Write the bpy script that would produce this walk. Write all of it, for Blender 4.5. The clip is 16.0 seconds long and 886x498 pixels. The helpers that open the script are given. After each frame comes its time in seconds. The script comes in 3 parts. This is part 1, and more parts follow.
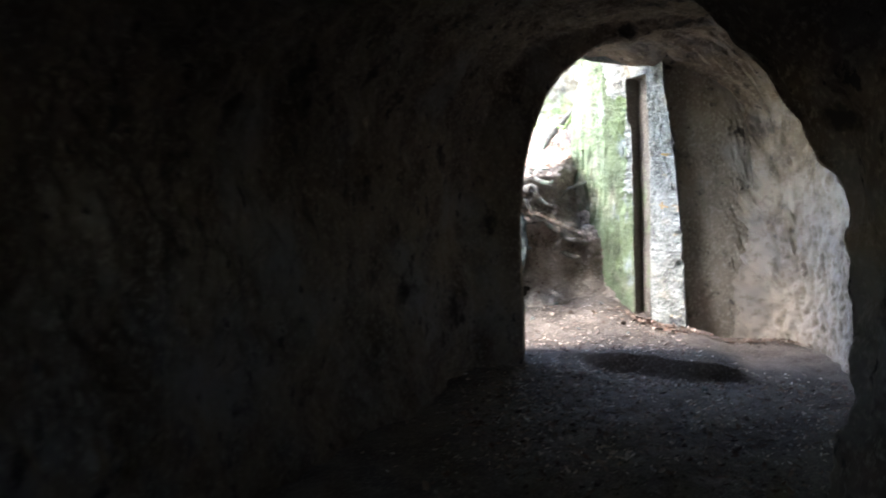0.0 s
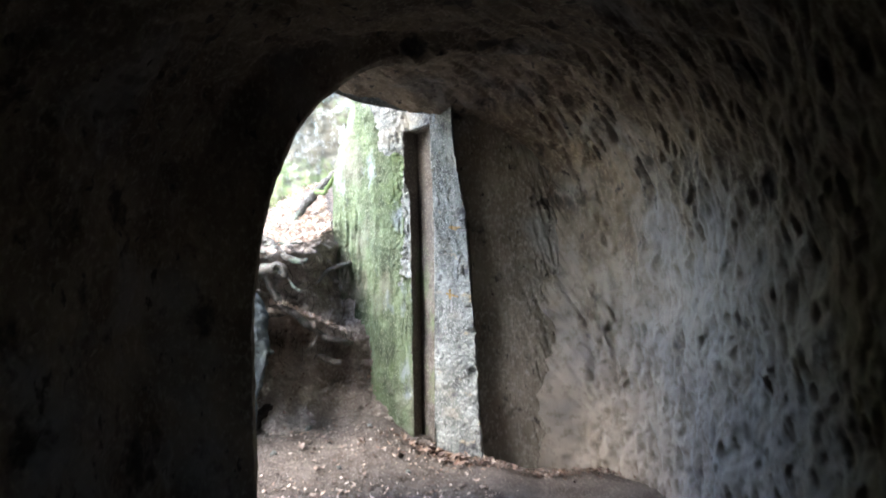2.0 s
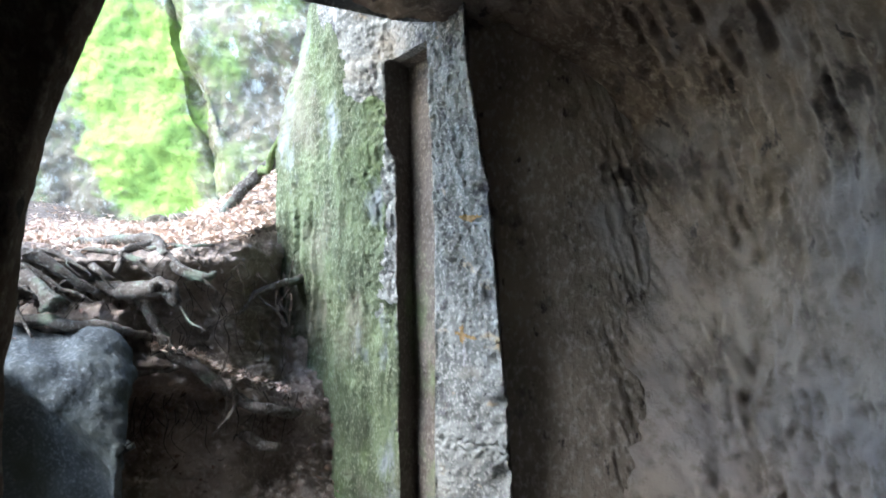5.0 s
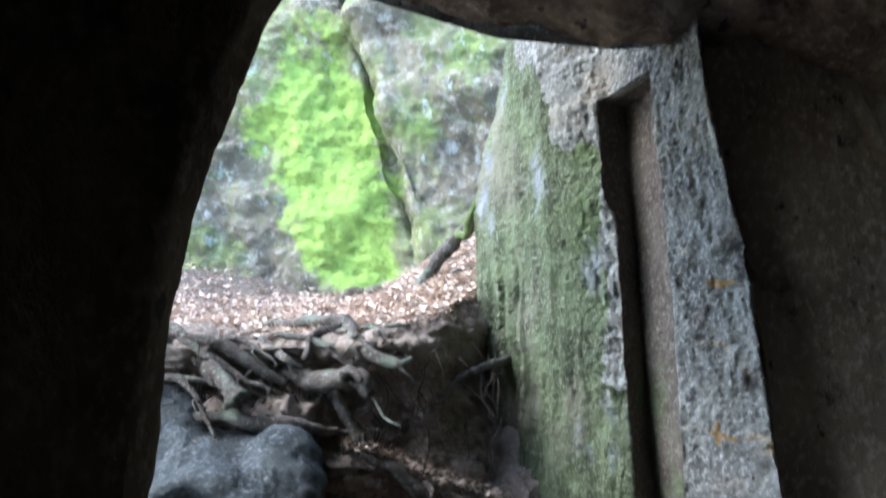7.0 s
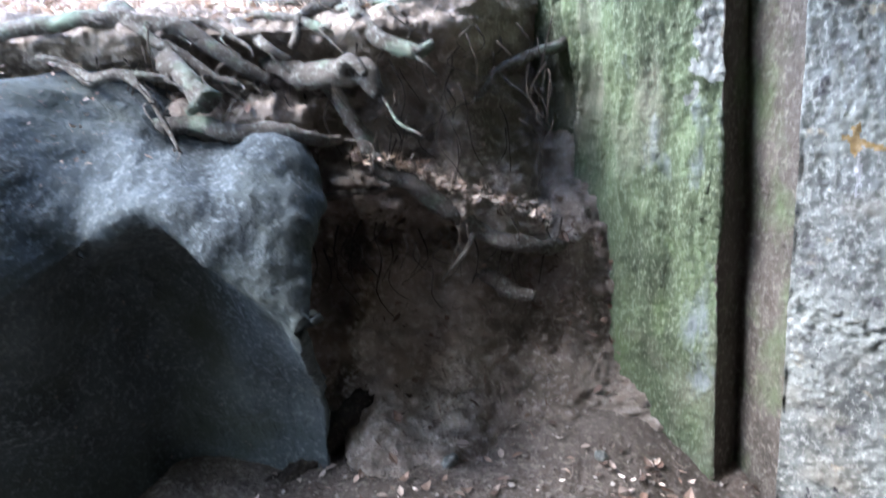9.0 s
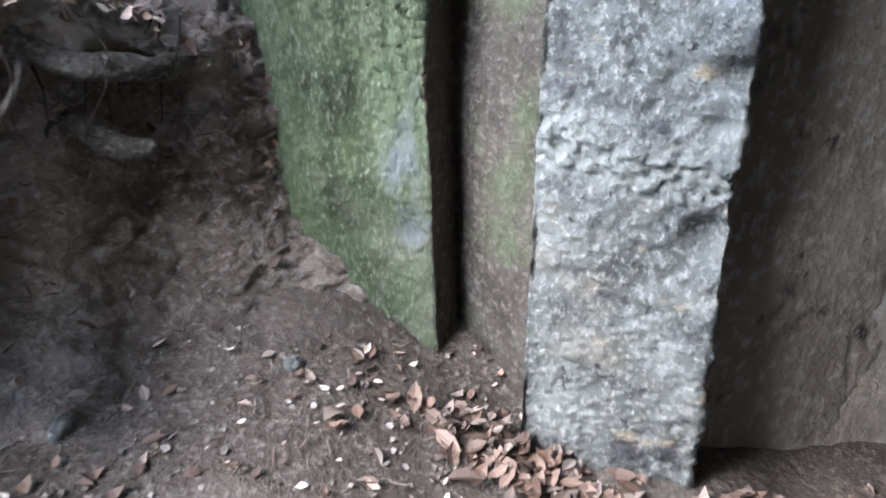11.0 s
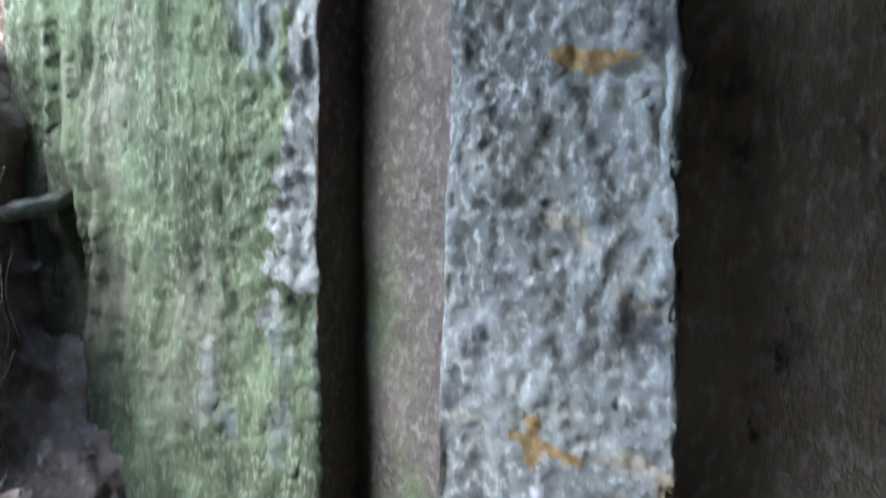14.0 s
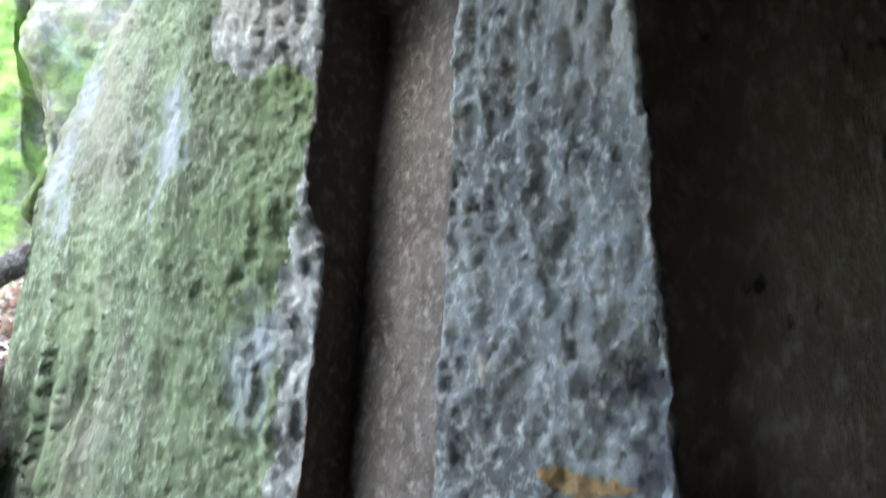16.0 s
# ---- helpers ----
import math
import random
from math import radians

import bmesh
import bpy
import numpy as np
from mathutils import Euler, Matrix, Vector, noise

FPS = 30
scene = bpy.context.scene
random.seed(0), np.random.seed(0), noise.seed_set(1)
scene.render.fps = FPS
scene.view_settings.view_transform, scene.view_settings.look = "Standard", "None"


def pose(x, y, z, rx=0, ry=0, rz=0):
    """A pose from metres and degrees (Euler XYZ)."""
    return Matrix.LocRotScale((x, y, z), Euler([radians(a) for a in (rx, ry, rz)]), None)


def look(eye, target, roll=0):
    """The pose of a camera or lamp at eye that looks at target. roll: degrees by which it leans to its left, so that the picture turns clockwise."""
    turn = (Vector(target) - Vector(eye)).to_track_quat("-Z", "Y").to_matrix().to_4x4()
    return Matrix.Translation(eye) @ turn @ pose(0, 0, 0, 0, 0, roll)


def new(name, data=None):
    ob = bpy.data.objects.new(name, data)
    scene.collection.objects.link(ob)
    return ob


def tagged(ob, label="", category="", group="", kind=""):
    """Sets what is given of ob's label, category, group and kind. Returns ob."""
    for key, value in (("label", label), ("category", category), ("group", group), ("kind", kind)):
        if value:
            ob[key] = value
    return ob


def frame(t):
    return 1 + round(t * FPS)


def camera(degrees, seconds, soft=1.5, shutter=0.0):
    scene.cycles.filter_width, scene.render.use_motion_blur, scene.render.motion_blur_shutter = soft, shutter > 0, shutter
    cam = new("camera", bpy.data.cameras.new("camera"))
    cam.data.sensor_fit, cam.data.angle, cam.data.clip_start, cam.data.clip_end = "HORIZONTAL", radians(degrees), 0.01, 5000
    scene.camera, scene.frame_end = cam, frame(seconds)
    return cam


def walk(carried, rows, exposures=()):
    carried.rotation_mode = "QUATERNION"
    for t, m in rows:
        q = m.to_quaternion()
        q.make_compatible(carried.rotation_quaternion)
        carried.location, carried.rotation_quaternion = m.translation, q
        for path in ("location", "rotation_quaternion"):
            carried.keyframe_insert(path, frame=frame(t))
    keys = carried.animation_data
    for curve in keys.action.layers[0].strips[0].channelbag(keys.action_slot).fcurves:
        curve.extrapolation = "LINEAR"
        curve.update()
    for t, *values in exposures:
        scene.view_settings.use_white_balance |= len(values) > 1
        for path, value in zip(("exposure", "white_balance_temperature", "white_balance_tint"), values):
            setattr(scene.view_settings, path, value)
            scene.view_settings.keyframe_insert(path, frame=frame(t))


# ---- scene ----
cam = camera(58.4, 16.0, soft=1.7, shutter=0.5)
PATH = [
    (0, (1.87, -2.328, 1.142), (1.629, -0.348, 0.994), -1.4),
    (0.5, (1.883, -1.77, 1.125), (1.795, 0.223, 0.983), 0.1),
    (1, (1.901, -1.243, 1.11), (1.949, 0.755, 1.034), 0.8),
    (1.5, (1.925, -0.773, 1.099), (2.127, 1.217, 1.083), -0.9),
    (2, (1.962, -0.335, 1.09), (2.317, 1.633, 1.155), -0.2),
    (2.5, (2.018, 0.121, 1.081), (2.368, 2.087, 1.197), -0.5),
    (3, (2.082, 0.524, 1.078), (2.458, 2.487, 1.131), 0.2),
    (5.5, (2.435, 2.178, 1.187), (2.698, 4.156, 1.32), -0.5),
    (6, (2.421, 2.3, 1.236), (2.511, 4.276, 1.534), -0.5),
    (6.5, (2.391, 2.414, 1.261), (2.287, 4.374, 1.644), -1.6),
    (7, (2.374, 2.513, 1.242), (2.201, 4.491, 1.485), -1.4),
    (7.5, (2.366, 2.619, 1.221), (2.194, 4.61, 1.306), -1.4),
    (8, (2.351, 2.798, 1.194), (2.179, 4.786, 1.049), -1.0),
    (8.5, (2.344, 3.027, 1.184), (2.118, 4.989, 0.866), -2.2),
    (9, (2.365, 3.196, 1.195), (2.046, 5.107, 0.697), -2.5),
    (9.5, (2.387, 3.331, 1.171), (2.369, 5.202, 0.465), -0.5),
    (10, (2.386, 3.549, 1.134), (2.609, 5.335, 0.261), -0.6),
    (12.5, (2.490, 4.355, 1.059), (3.064, 5.918, -0.050), 2.5),
    (13, (2.526, 4.257, 1.177), (3.116, 5.964, 0.317), 1.8),
    (13.5, (2.621, 4.207, 1.329), (3.102, 6.025, 0.649), 1.3),
    (14, (2.605, 4.194, 1.314), (3.165, 6.095, 1.048), 2.2),
    (14.5, (2.63, 4.222, 1.363), (3.137, 6.154, 1.254), 2.9),
    (15, (2.645, 4.23, 1.417), (3.125, 6.172, 1.46), 4.2),
    (15.5, (2.652, 4.242, 1.459), (3.12, 6.178, 1.635), 4.5),
    (16, (2.654, 4.238, 1.482), (3.113, 6.148, 1.86), 5.5),
]
EXPOSURES = [(0, 4.6, 6550, 12), (3.0, 3.75, 6400, 12), (5.5, 3.65, 6150, 11), (6.2, 3.4, 6150, 11), (7.0, 3.05, 6100, 11), (8.0, 3.4, 6050, 12), (9.0, 3.92, 5950, 13), (10.0, 3.88, 5950, 14), (13.0, 3.45, 5950, 12), (14.0, 3.5, 5950, 11), (16.0, 3.45, 6100, 10)]
walk(cam, [(t, look(eye, target, roll)) for t, eye, target, roll in PATH], EXPOSURES)

# ---- light: bright overcast sky over the gully, soft sun from the open side ----
world = bpy.data.worlds.new("world")
scene.world = world
world.use_nodes = True
wn = world.node_tree
sky = wn.nodes.new("ShaderNodeTexSky")
sky.sky_type, sky.sun_disc = "NISHITA", False
sky.sun_elevation, sky.sun_rotation = radians(46), radians(-108)
wn.links.new(sky.outputs["Color"], wn.nodes["Background"].inputs["Color"])
wn.nodes["Background"].inputs["Strength"].default_value = 0.15
sun = new("sun", bpy.data.lights.new("sun", "SUN"))
sun.data.energy, sun.data.angle, sun.data.color = 0.9, radians(36), (1.0, 0.97, 0.93)
sun.matrix_world = look((-7, 2.1, 9.8), (2, 5, 0))


# ---- materials ----
def material(name, base, dark, light, rough=0.85, scale=6.0, bump=0.4, fine=60.0, stretch=(1, 1, 1), patches=(), spots=None, overlays=()):
    """Rock, soil or bark: three tones mixed by noise at two scales, with patches (colour, scale, threshold, softness, stretch) laid over."""
    mat = bpy.data.materials.new(name)
    mat.use_nodes = True
    nt = mat.node_tree
    bsdf = nt.nodes["Principled BSDF"]
    bsdf.inputs["Roughness"].default_value = rough
    bsdf.inputs["Specular IOR Level"].default_value = 0.25
    coord = nt.nodes.new("ShaderNodeTexCoord").outputs["Object"]

    def mapped(s):
        m = nt.nodes.new("ShaderNodeMapping")
        m.inputs["Scale"].default_value = s
        nt.links.new(coord, m.inputs["Vector"])
        return m.outputs["Vector"]

    def cloud(sc, detail, s=(1, 1, 1), roughness=0.6):
        n = nt.nodes.new("ShaderNodeTexNoise")
        n.inputs["Scale"].default_value, n.inputs["Detail"].default_value = sc, detail
        n.inputs["Roughness"].default_value = roughness
        nt.links.new(mapped(s), n.inputs["Vector"])
        return n.outputs["Fac"]

    def ramp(fac, a, b):
        r = nt.nodes.new("ShaderNodeMapRange")
        r.inputs["From Min"].default_value, r.inputs["From Max"].default_value = a, b
        nt.links.new(fac, r.inputs["Value"])
        return r.outputs["Result"]

    def mix(fac, a, b):
        m = nt.nodes.new("ShaderNodeMix")
        m.data_type = "RGBA"
        nt.links.new(fac, m.inputs["Factor"])
        for sock, v in ((m.inputs["A"], a), (m.inputs["B"], b)):
            if isinstance(v, tuple):
                sock.default_value = (*v, 1)
            else:
                nt.links.new(v, sock)
        return m.outputs["Result"]

    big = cloud(scale, 6, stretch)
    small = cloud(fine, 4, stretch)
    col = mix(ramp(big, 0.36, 0.66), dark, base)
    col = mix(ramp(small, 0.5, 0.75), col, light)
    for colour, sc, a, b, s in patches:
        col = mix(ramp(cloud(sc, 5, s), a, b), col, colour)
    if spots:
        col = mix(ramp(cloud(spots[1], 2), spots[2], spots[2] + 0.05), col, spots[0])
    for name, first, second, sc in overlays:
        a = nt.nodes.new("ShaderNodeAttribute")
        a.attribute_name = name
        tone = mix(ramp(cloud(sc, 6), 0.38, 0.64), first, second)
        tone = mix(ramp(cloud(sc * 7, 4), 0.52, 0.72), tone, tuple(c * 0.5 for c in first))
        col = mix(a.outputs["Fac"], col, tone)
    nt.links.new(col, bsdf.inputs["Base Color"])
    h = nt.nodes.new("ShaderNodeMath")
    h.operation = "MULTIPLY_ADD"
    h.inputs[1].default_value = 0.35
    nt.links.new(small, h.inputs[0])
    nt.links.new(cloud(scale * 3, 8, stretch, 0.7), h.inputs[2])
    bp = nt.nodes.new("ShaderNodeBump")
    bp.inputs["Strength"].default_value, bp.inputs["Distance"].default_value = bump, 0.04
    g = nt.nodes.new("ShaderNodeMath")
    g.operation = "MULTIPLY_ADD"
    g.inputs[1].default_value = 0.22
    nt.links.new(cloud(fine * 3, 3, (1, 1, 1), 0.7), g.inputs[0])
    nt.links.new(h.outputs[0], g.inputs[2])
    nt.links.new(g.outputs[0], bp.inputs["Height"])
    nt.links.new(bp.outputs["Normal"], bsdf.inputs["Normal"])
    return mat


def leafy(name, tones, rough=0.7):
    """Dry leaves: one of several tones for each leaf."""
    mat = bpy.data.materials.new(name)
    mat.use_nodes = True
    nt = mat.node_tree
    bsdf = nt.nodes["Principled BSDF"]
    bsdf.inputs["Roughness"].default_value = rough
    geo = nt.nodes.new("ShaderNodeNewGeometry")
    cr = nt.nodes.new("ShaderNodeValToRGB")
    while len(cr.color_ramp.elements) < len(tones):
        cr.color_ramp.elements.new(0.5)
    for k, tone in enumerate(tones):
        cr.color_ramp.elements[k].position = k / (len(tones) - 1)
        cr.color_ramp.elements[k].color = (*tone, 1)
    nt.links.new(geo.outputs["Random Per Island"], cr.inputs["Fac"])
    nt.links.new(cr.outputs["Color"], bsdf.inputs["Base Color"])
    return mat


# pale: lighter stone like the end wall's, with doorway light painted in
SANDSTONE = material("sandstone_inside", (0.20, 0.162, 0.12), (0.085, 0.066, 0.049), (0.29, 0.25, 0.2), 0.9, 2.6, 0.5, 30, (1.4, 1.4, 0.9),
                     [((0.21, 0.205, 0.20), 1.1, 0.54, 0.72, (1, 1, 1)), ((0.04, 0.034, 0.03), 4.5, 0.58, 0.68, (1, 1, 0.8)), ((0.05, 0.045, 0.04), 13.0, 0.62, 0.68, (1, 1, 0.5))],
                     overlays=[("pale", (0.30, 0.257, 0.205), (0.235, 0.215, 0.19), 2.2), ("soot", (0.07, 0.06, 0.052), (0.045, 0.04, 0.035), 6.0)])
PALE_SANDSTONE = material("pale_tooled_sandstone", (0.31, 0.272, 0.22), (0.19, 0.163, 0.128), (0.48, 0.445, 0.39), 0.9, 3.0, 0.45, 34, (1.4, 1.4, 0.9),
                          [((0.32, 0.315, 0.30), 1.3, 0.50, 0.66, (1, 1, 1)), ((0.30, 0.30, 0.225), 2.3, 0.58, 0.76, (1, 1, 2)), ((0.08, 0.07, 0.06), 6.5, 0.60, 0.70, (1, 1, 0.8)), ((0.07, 0.06, 0.055), 17.0, 0.63, 0.69, (1, 1, 0.6))],
                          overlays=[("grime_shade", (0.15, 0.125, 0.1), (0.11, 0.095, 0.08), 4.0), ("soot", (0.07, 0.06, 0.052), (0.045, 0.04, 0.035), 6.0)])
GREY_ROCK = material("grey_weathered_sandstone", (0.245, 0.262, 0.247), (0.085, 0.09, 0.086), (0.40, 0.415, 0.385), 0.92, 6.0, 0.6, 80, (1, 1, 0.8),
                     [((0.255, 0.24, 0.2), 2.6, 0.57, 0.74, (1, 1, 1.3)), ((0.36, 0.29, 0.18), 7.0, 0.63, 0.75, (1, 1, 1.6)), ((0.06, 0.06, 0.065), 7.0, 0.60, 0.68, (1, 1, 1)), ((0.055, 0.055, 0.06), 32.0, 0.65, 0.71, (1, 1, 0.7))])
TAN_ROCK = material("tan_sandstone", (0.13, 0.115, 0.098), (0.075, 0.065, 0.055), (0.23, 0.207, 0.178), 0.92, 8.0, 0.8, 55, (1, 1, 1),
                    [((0.12, 0.17, 0.08), 2.2, 0.58, 0.75, (1, 1, 1))])
GREEN_ROCK = material("algae_covered_sandstone", (0.115, 0.152, 0.086), (0.046, 0.058, 0.035), (0.215, 0.25, 0.175), 0.93, 5.0, 0.6, 85, (1.4, 1.4, 0.6),
                      [((0.19, 0.185, 0.15), 2.0, 0.54, 0.72, (1, 1, 0.7)), ((0.115, 0.17, 0.065), 3.0, 0.56, 0.74, (1, 1, 0.6)), ((0.20, 0.225, 0.25), 4.5, 0.60, 0.72, (1, 1, 0.5))])
CLIFF_ROCK = material("lichen_cliff", (0.175, 0.165, 0.125), (0.08, 0.07, 0.05), (0.29, 0.29, 0.26), 0.93, 1.8, 1.0, 14, (1, 1, 0.8),
                      [((0.12, 0.17, 0.06), 1.3, 0.52, 0.66, (1, 1, 1)), ((0.06, 0.05, 0.04), 5.0, 0.58, 0.68, (1, 1, 0.7)), ((0.32, 0.36, 0.34), 6.5, 0.60, 0.68, (1, 1, 0.7))],
                      overlays=[("moss", (0.235, 0.36, 0.085), (0.155, 0.27, 0.065), 2.4)])
SOIL = material("dark_forest_soil", (0.37, 0.315, 0.272), (0.16, 0.132, 0.108), (0.48, 0.43, 0.385), 0.95, 4.0, 1.0, 50, (1, 1, 1))
FLOOR = material("trodden_earth", (0.16, 0.135, 0.115), (0.075, 0.062, 0.052), (0.27, 0.235, 0.205), 0.95, 3.0, 0.9, 55, (1, 1, 1))
BOULDER_ROCK = material("blue_grey_boulder", (0.08, 0.098, 0.105), (0.028, 0.036, 0.04), (0.15, 0.175, 0.185), 0.85, 3.0, 0.7, 70, (1, 1, 1),
                        [((0.045, 0.055, 0.047), 2.5, 0.50, 0.72, (1, 1, 1)), ((0.19, 0.165, 0.145), 30.0, 0.68, 0.74, (1, 1, 1))])
BARK = material("grey_root_bark", (0.135, 0.122, 0.108), (0.05, 0.042, 0.035), (0.27, 0.285, 0.26), 0.9, 9.0, 0.8, 70, (1, 1, 1),
                [((0.16, 0.21, 0.16), 5.0, 0.56, 0.68, (1, 1, 1))])
MOSSY_BARK = material("mossy_root_bark", (0.13, 0.19, 0.07), (0.07, 0.10, 0.04), (0.2, 0.27, 0.12), 0.92, 9.0, 0.6, 70)
OCHRE = material("ochre_lichen", (0.27, 0.18, 0.075), (0.17, 0.12, 0.06), (0.34, 0.26, 0.14), 0.9, 12.0, 0.7, 70)
LIME = material("white_lime_streak", (0.36, 0.37, 0.37), (0.25, 0.255, 0.26), (0.46, 0.46, 0.46), 0.9, 12.0, 0.5, 70)
DARKWOOD = material("dark_rotten_wood", (0.05, 0.04, 0.032), (0.02, 0.016, 0.013), (0.11, 0.09, 0.07), 0.9, 14.0, 0.8, 70)
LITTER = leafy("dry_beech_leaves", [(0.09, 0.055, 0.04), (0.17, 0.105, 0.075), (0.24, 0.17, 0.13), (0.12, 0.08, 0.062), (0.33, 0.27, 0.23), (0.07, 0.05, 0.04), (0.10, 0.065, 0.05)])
# Leaf tones lifted so their colour stands in for glaring daylight; also strewn indoors.
BRIGHTENED_LITTER = leafy("leaves_painted_sunlit", [(0.36, 0.25, 0.18), (0.54, 0.41, 0.33), (0.64, 0.53, 0.45), (0.45, 0.34, 0.26), (0.68, 0.6, 0.53), (0.30, 0.22, 0.17)])
GRIT = leafy("pale_grit_and_bits", [(0.09, 0.076, 0.064), (0.17, 0.148, 0.128), (0.36, 0.33, 0.30), (0.12, 0.092, 0.072), (0.10, 0.085, 0.07)])


# ---- mesh helpers ----
def ss(a, b, x):
    t = np.clip((np.asarray(x, float) - a) / (b - a), 0, 1)
    return t * t * (3 - 2 * t)


_rng = np.random.RandomState(11)
PERM = np.concatenate([_rng.permutation(256)] * 3)
GRAD = _rng.normal(size=(256, 3))
GRAD /= np.linalg.norm(GRAD, axis=1, keepdims=True)


def gnoise(q):
    """Gradient noise, about -1 to 1, for rows of points."""
    i = np.floor(q).astype(int)
    f = q - i
    u = f * f * f * (f * (f * 6 - 15) + 10)
    i &= 255
    out = 0
    for a in (0, 1):
        for b in (0, 1):
            for c in (0, 1):
                h = PERM[PERM[PERM[i[:, 0] + a] + i[:, 1] + b] + i[:, 2] + c]
                w = np.abs(1 - a - u[:, 0]) * np.abs(1 - b - u[:, 1]) * np.abs(1 - c - u[:, 2])
                out = out + w * (GRAD[h] * (f - (a, b, c))).sum(1)
    return out * 1.5


def fbm(q, octaves=4):
    out, amp = 0, 1.0
    for k in range(octaves):
        out = out + amp * gnoise(q * 2.1**k + 17.3 * k)
        amp *= 0.5
    return out


def normals(P):
    du = np.gradient(P, axis=0)
    dv = np.gradient(P, axis=1)
    n = np.cross(du, dv)
    return n / np.maximum(np.linalg.norm(n, axis=-1, keepdims=True), 1e-9)


def roughen(P, layers, weight=None):
    """Pushes a grid of points along its normals by layers of (height, scale x, y, z, octaves)."""
    n, flat = normals(P), P.reshape(-1, 3)
    d = np.zeros(len(flat))
    for amp, sx, sy, sz, octaves in layers:
        d += amp * fbm((flat + flat[:, 2:] * (0.4, 0.4, 0)) * (sx, sy, sz) + (3.1, 7.7, 1.3), octaves)
    d = d.reshape(P.shape[:2])
    return P + n * (d if weight is None else d * weight)[..., None]


def grid_object(name, P, mat, keep=None, mats=None, which=None, thick=0.0, parent=None, cover=None):
    """A grid of points as one smooth mesh; keep: which points stay; cover: how far growth, stain or painted light
    covers each point.
    """
    nu, nv = P.shape[:2]
    idx = np.arange(nu * nv).reshape(nu, nv)
    f = np.stack([idx[:-1, :-1], idx[1:, :-1], idx[1:, 1:], idx[:-1, 1:]], -1).reshape(-1, 4)
    if keep is not None:
        f = f[keep.reshape(-1)[f].all(1)]
    me = bpy.data.meshes.new(name)
    me.from_pydata(P.reshape(-1, 3).tolist(), [], f.tolist())
    for m in mats or [mat]:
        me.materials.append(m)
    if which is not None:
        me.polygons.foreach_set("material_index", which.reshape(-1)[f[:, 0]].astype(int).tolist())
    me.polygons.foreach_set("use_smooth", [True] * len(me.polygons))
    for key, values in (cover or {}).items():
        me.attributes.new(key, "FLOAT", "POINT").data.foreach_set("value", np.ascontiguousarray(values, dtype=np.float32).ravel())
    me.update()
    ob = new(name, me)
    if thick:
        mod = ob.modifiers.new("thickness", "SOLIDIFY")
        mod.thickness, mod.offset = thick, -1
    if parent:
        ob.parent = parent
    return ob


def mesh_object(name, verts, faces, mat, smooth=True, parent=None):
    me = bpy.data.meshes.new(name)
    me.from_pydata(verts, [], faces)
    me.materials.append(mat)
    me.polygons.foreach_set("use_smooth", [smooth] * len(me.polygons))
    me.update()
    ob = new(name, me)
    if parent:
        ob.parent = parent
    return ob


def grid(us, vs, f):
    return np.array([[f(u, v) for v in vs] for u in us], float)


# ---- heights of the floor and the ground outside ----
def nz(x, y, k, seed):
    x, y = np.broadcast_arrays(np.asarray(x, float), np.asarray(y, float))
    return gnoise(np.stack([x.ravel() * k, y.ravel() * k, np.full(x.size, seed + 0.37)], 1)).reshape(x.shape)


def bank_line(x):
    return 0.03 * np.sin(9 * np.asarray(x)) + 0.018 * np.sin(23 * np.asarray(x) + 1) + np.interp(x, [-9, 0.4, 1.2, 1.8, 2.05, 2.35, 2.6], [4.95, 5.0, 5.20, 5.32, 5.40, 5.50, 5.62])


def plateau(x, y):
    far = np.clip(y - 5.3, 0, 3.6)
    return (1.25 + 0.12 * far + 0.14 * ss(1.3, 2.2, x) * np.minimum(far, 3.2) + 0.26 * ss(1.0, -0.4, x) * np.minimum(far / 3, 1)
            + 0.03 * nz(x, y, 1.7, 5) + 0.02 * nz(x, y, 6, 1))


def cave_floor(x, y):
    along = y - np.interp(x, [2.0, 2.6, 3.05, 3.5, 4.2], [4.05, 3.8, 3.58, 3.5, 3.42]) + 0.05 * nz(x, y, 3, 0) + 0.02 * nz(x, y, 9, 2)
    mid = ss(2.0, 2.5, x) * ss(3.55, 3.05, x)
    step = 0.15 * ss(-0.03, 0.01, along) * mid + 0.15 * ss(3.0, 4.3, y) * (1 - mid) * ss(3.6, 3.0, x)
    rise = 0.19 * ss(4.2, 5.3, y) * ss(3.0, 2.3, x) + 0.05 * ss(3.2, 3.7, x) * ss(3.9, 4.8, y)
    return -0.31 + step + rise + 0.025 * nz(x, y, 2.3, 3) + 0.012 * nz(x, y, 9, 4) + 0.007 * nz(x, y, 25, 9)


def ground_height(x, y):
    t = ss(0.14, 0.34, y - bank_line(x) - 0.55 * ss(1.95, 2.4, x))
    low = cave_floor(x, np.minimum(y, 6.0)) + 0.25 * np.maximum(0.0, y - 5.25) * ss(1.6, 2.2, x)
    return low * (1 - t) + plateau(x, y) * t


# ---- the ground: cave floor and forest floor in one sheet ----
def spread(parts, far):
    inner = np.concatenate([np.arange(a, b, c) for a, b, c in parts])
    out = np.cumsum(np.geomspace(parts[0][2] * 1.5, far, 24))
    return np.concatenate([inner[0] - out[::-1], inner, inner[-1] + out])


GX, GY = spread([(-0.6, 1.2, 0.04), (1.2, 3.4, 0.018), (3.4, 4.7, 0.04)], 150), spread([(-4.0, 1.5, 0.06), (1.5, 6.2, 0.016), (6.2, 9.2, 0.05)], 150)
gx, gy = np.meshgrid(GX, GY, indexing="ij")
P = np.stack([gx, gy, ground_height(gx, gy)], -1)
ground = grid_object("ground", P, FLOOR)
tagged(ground, "trodden brown earth floor running out to leaf-strewn forest ground", "ground", kind="structure")

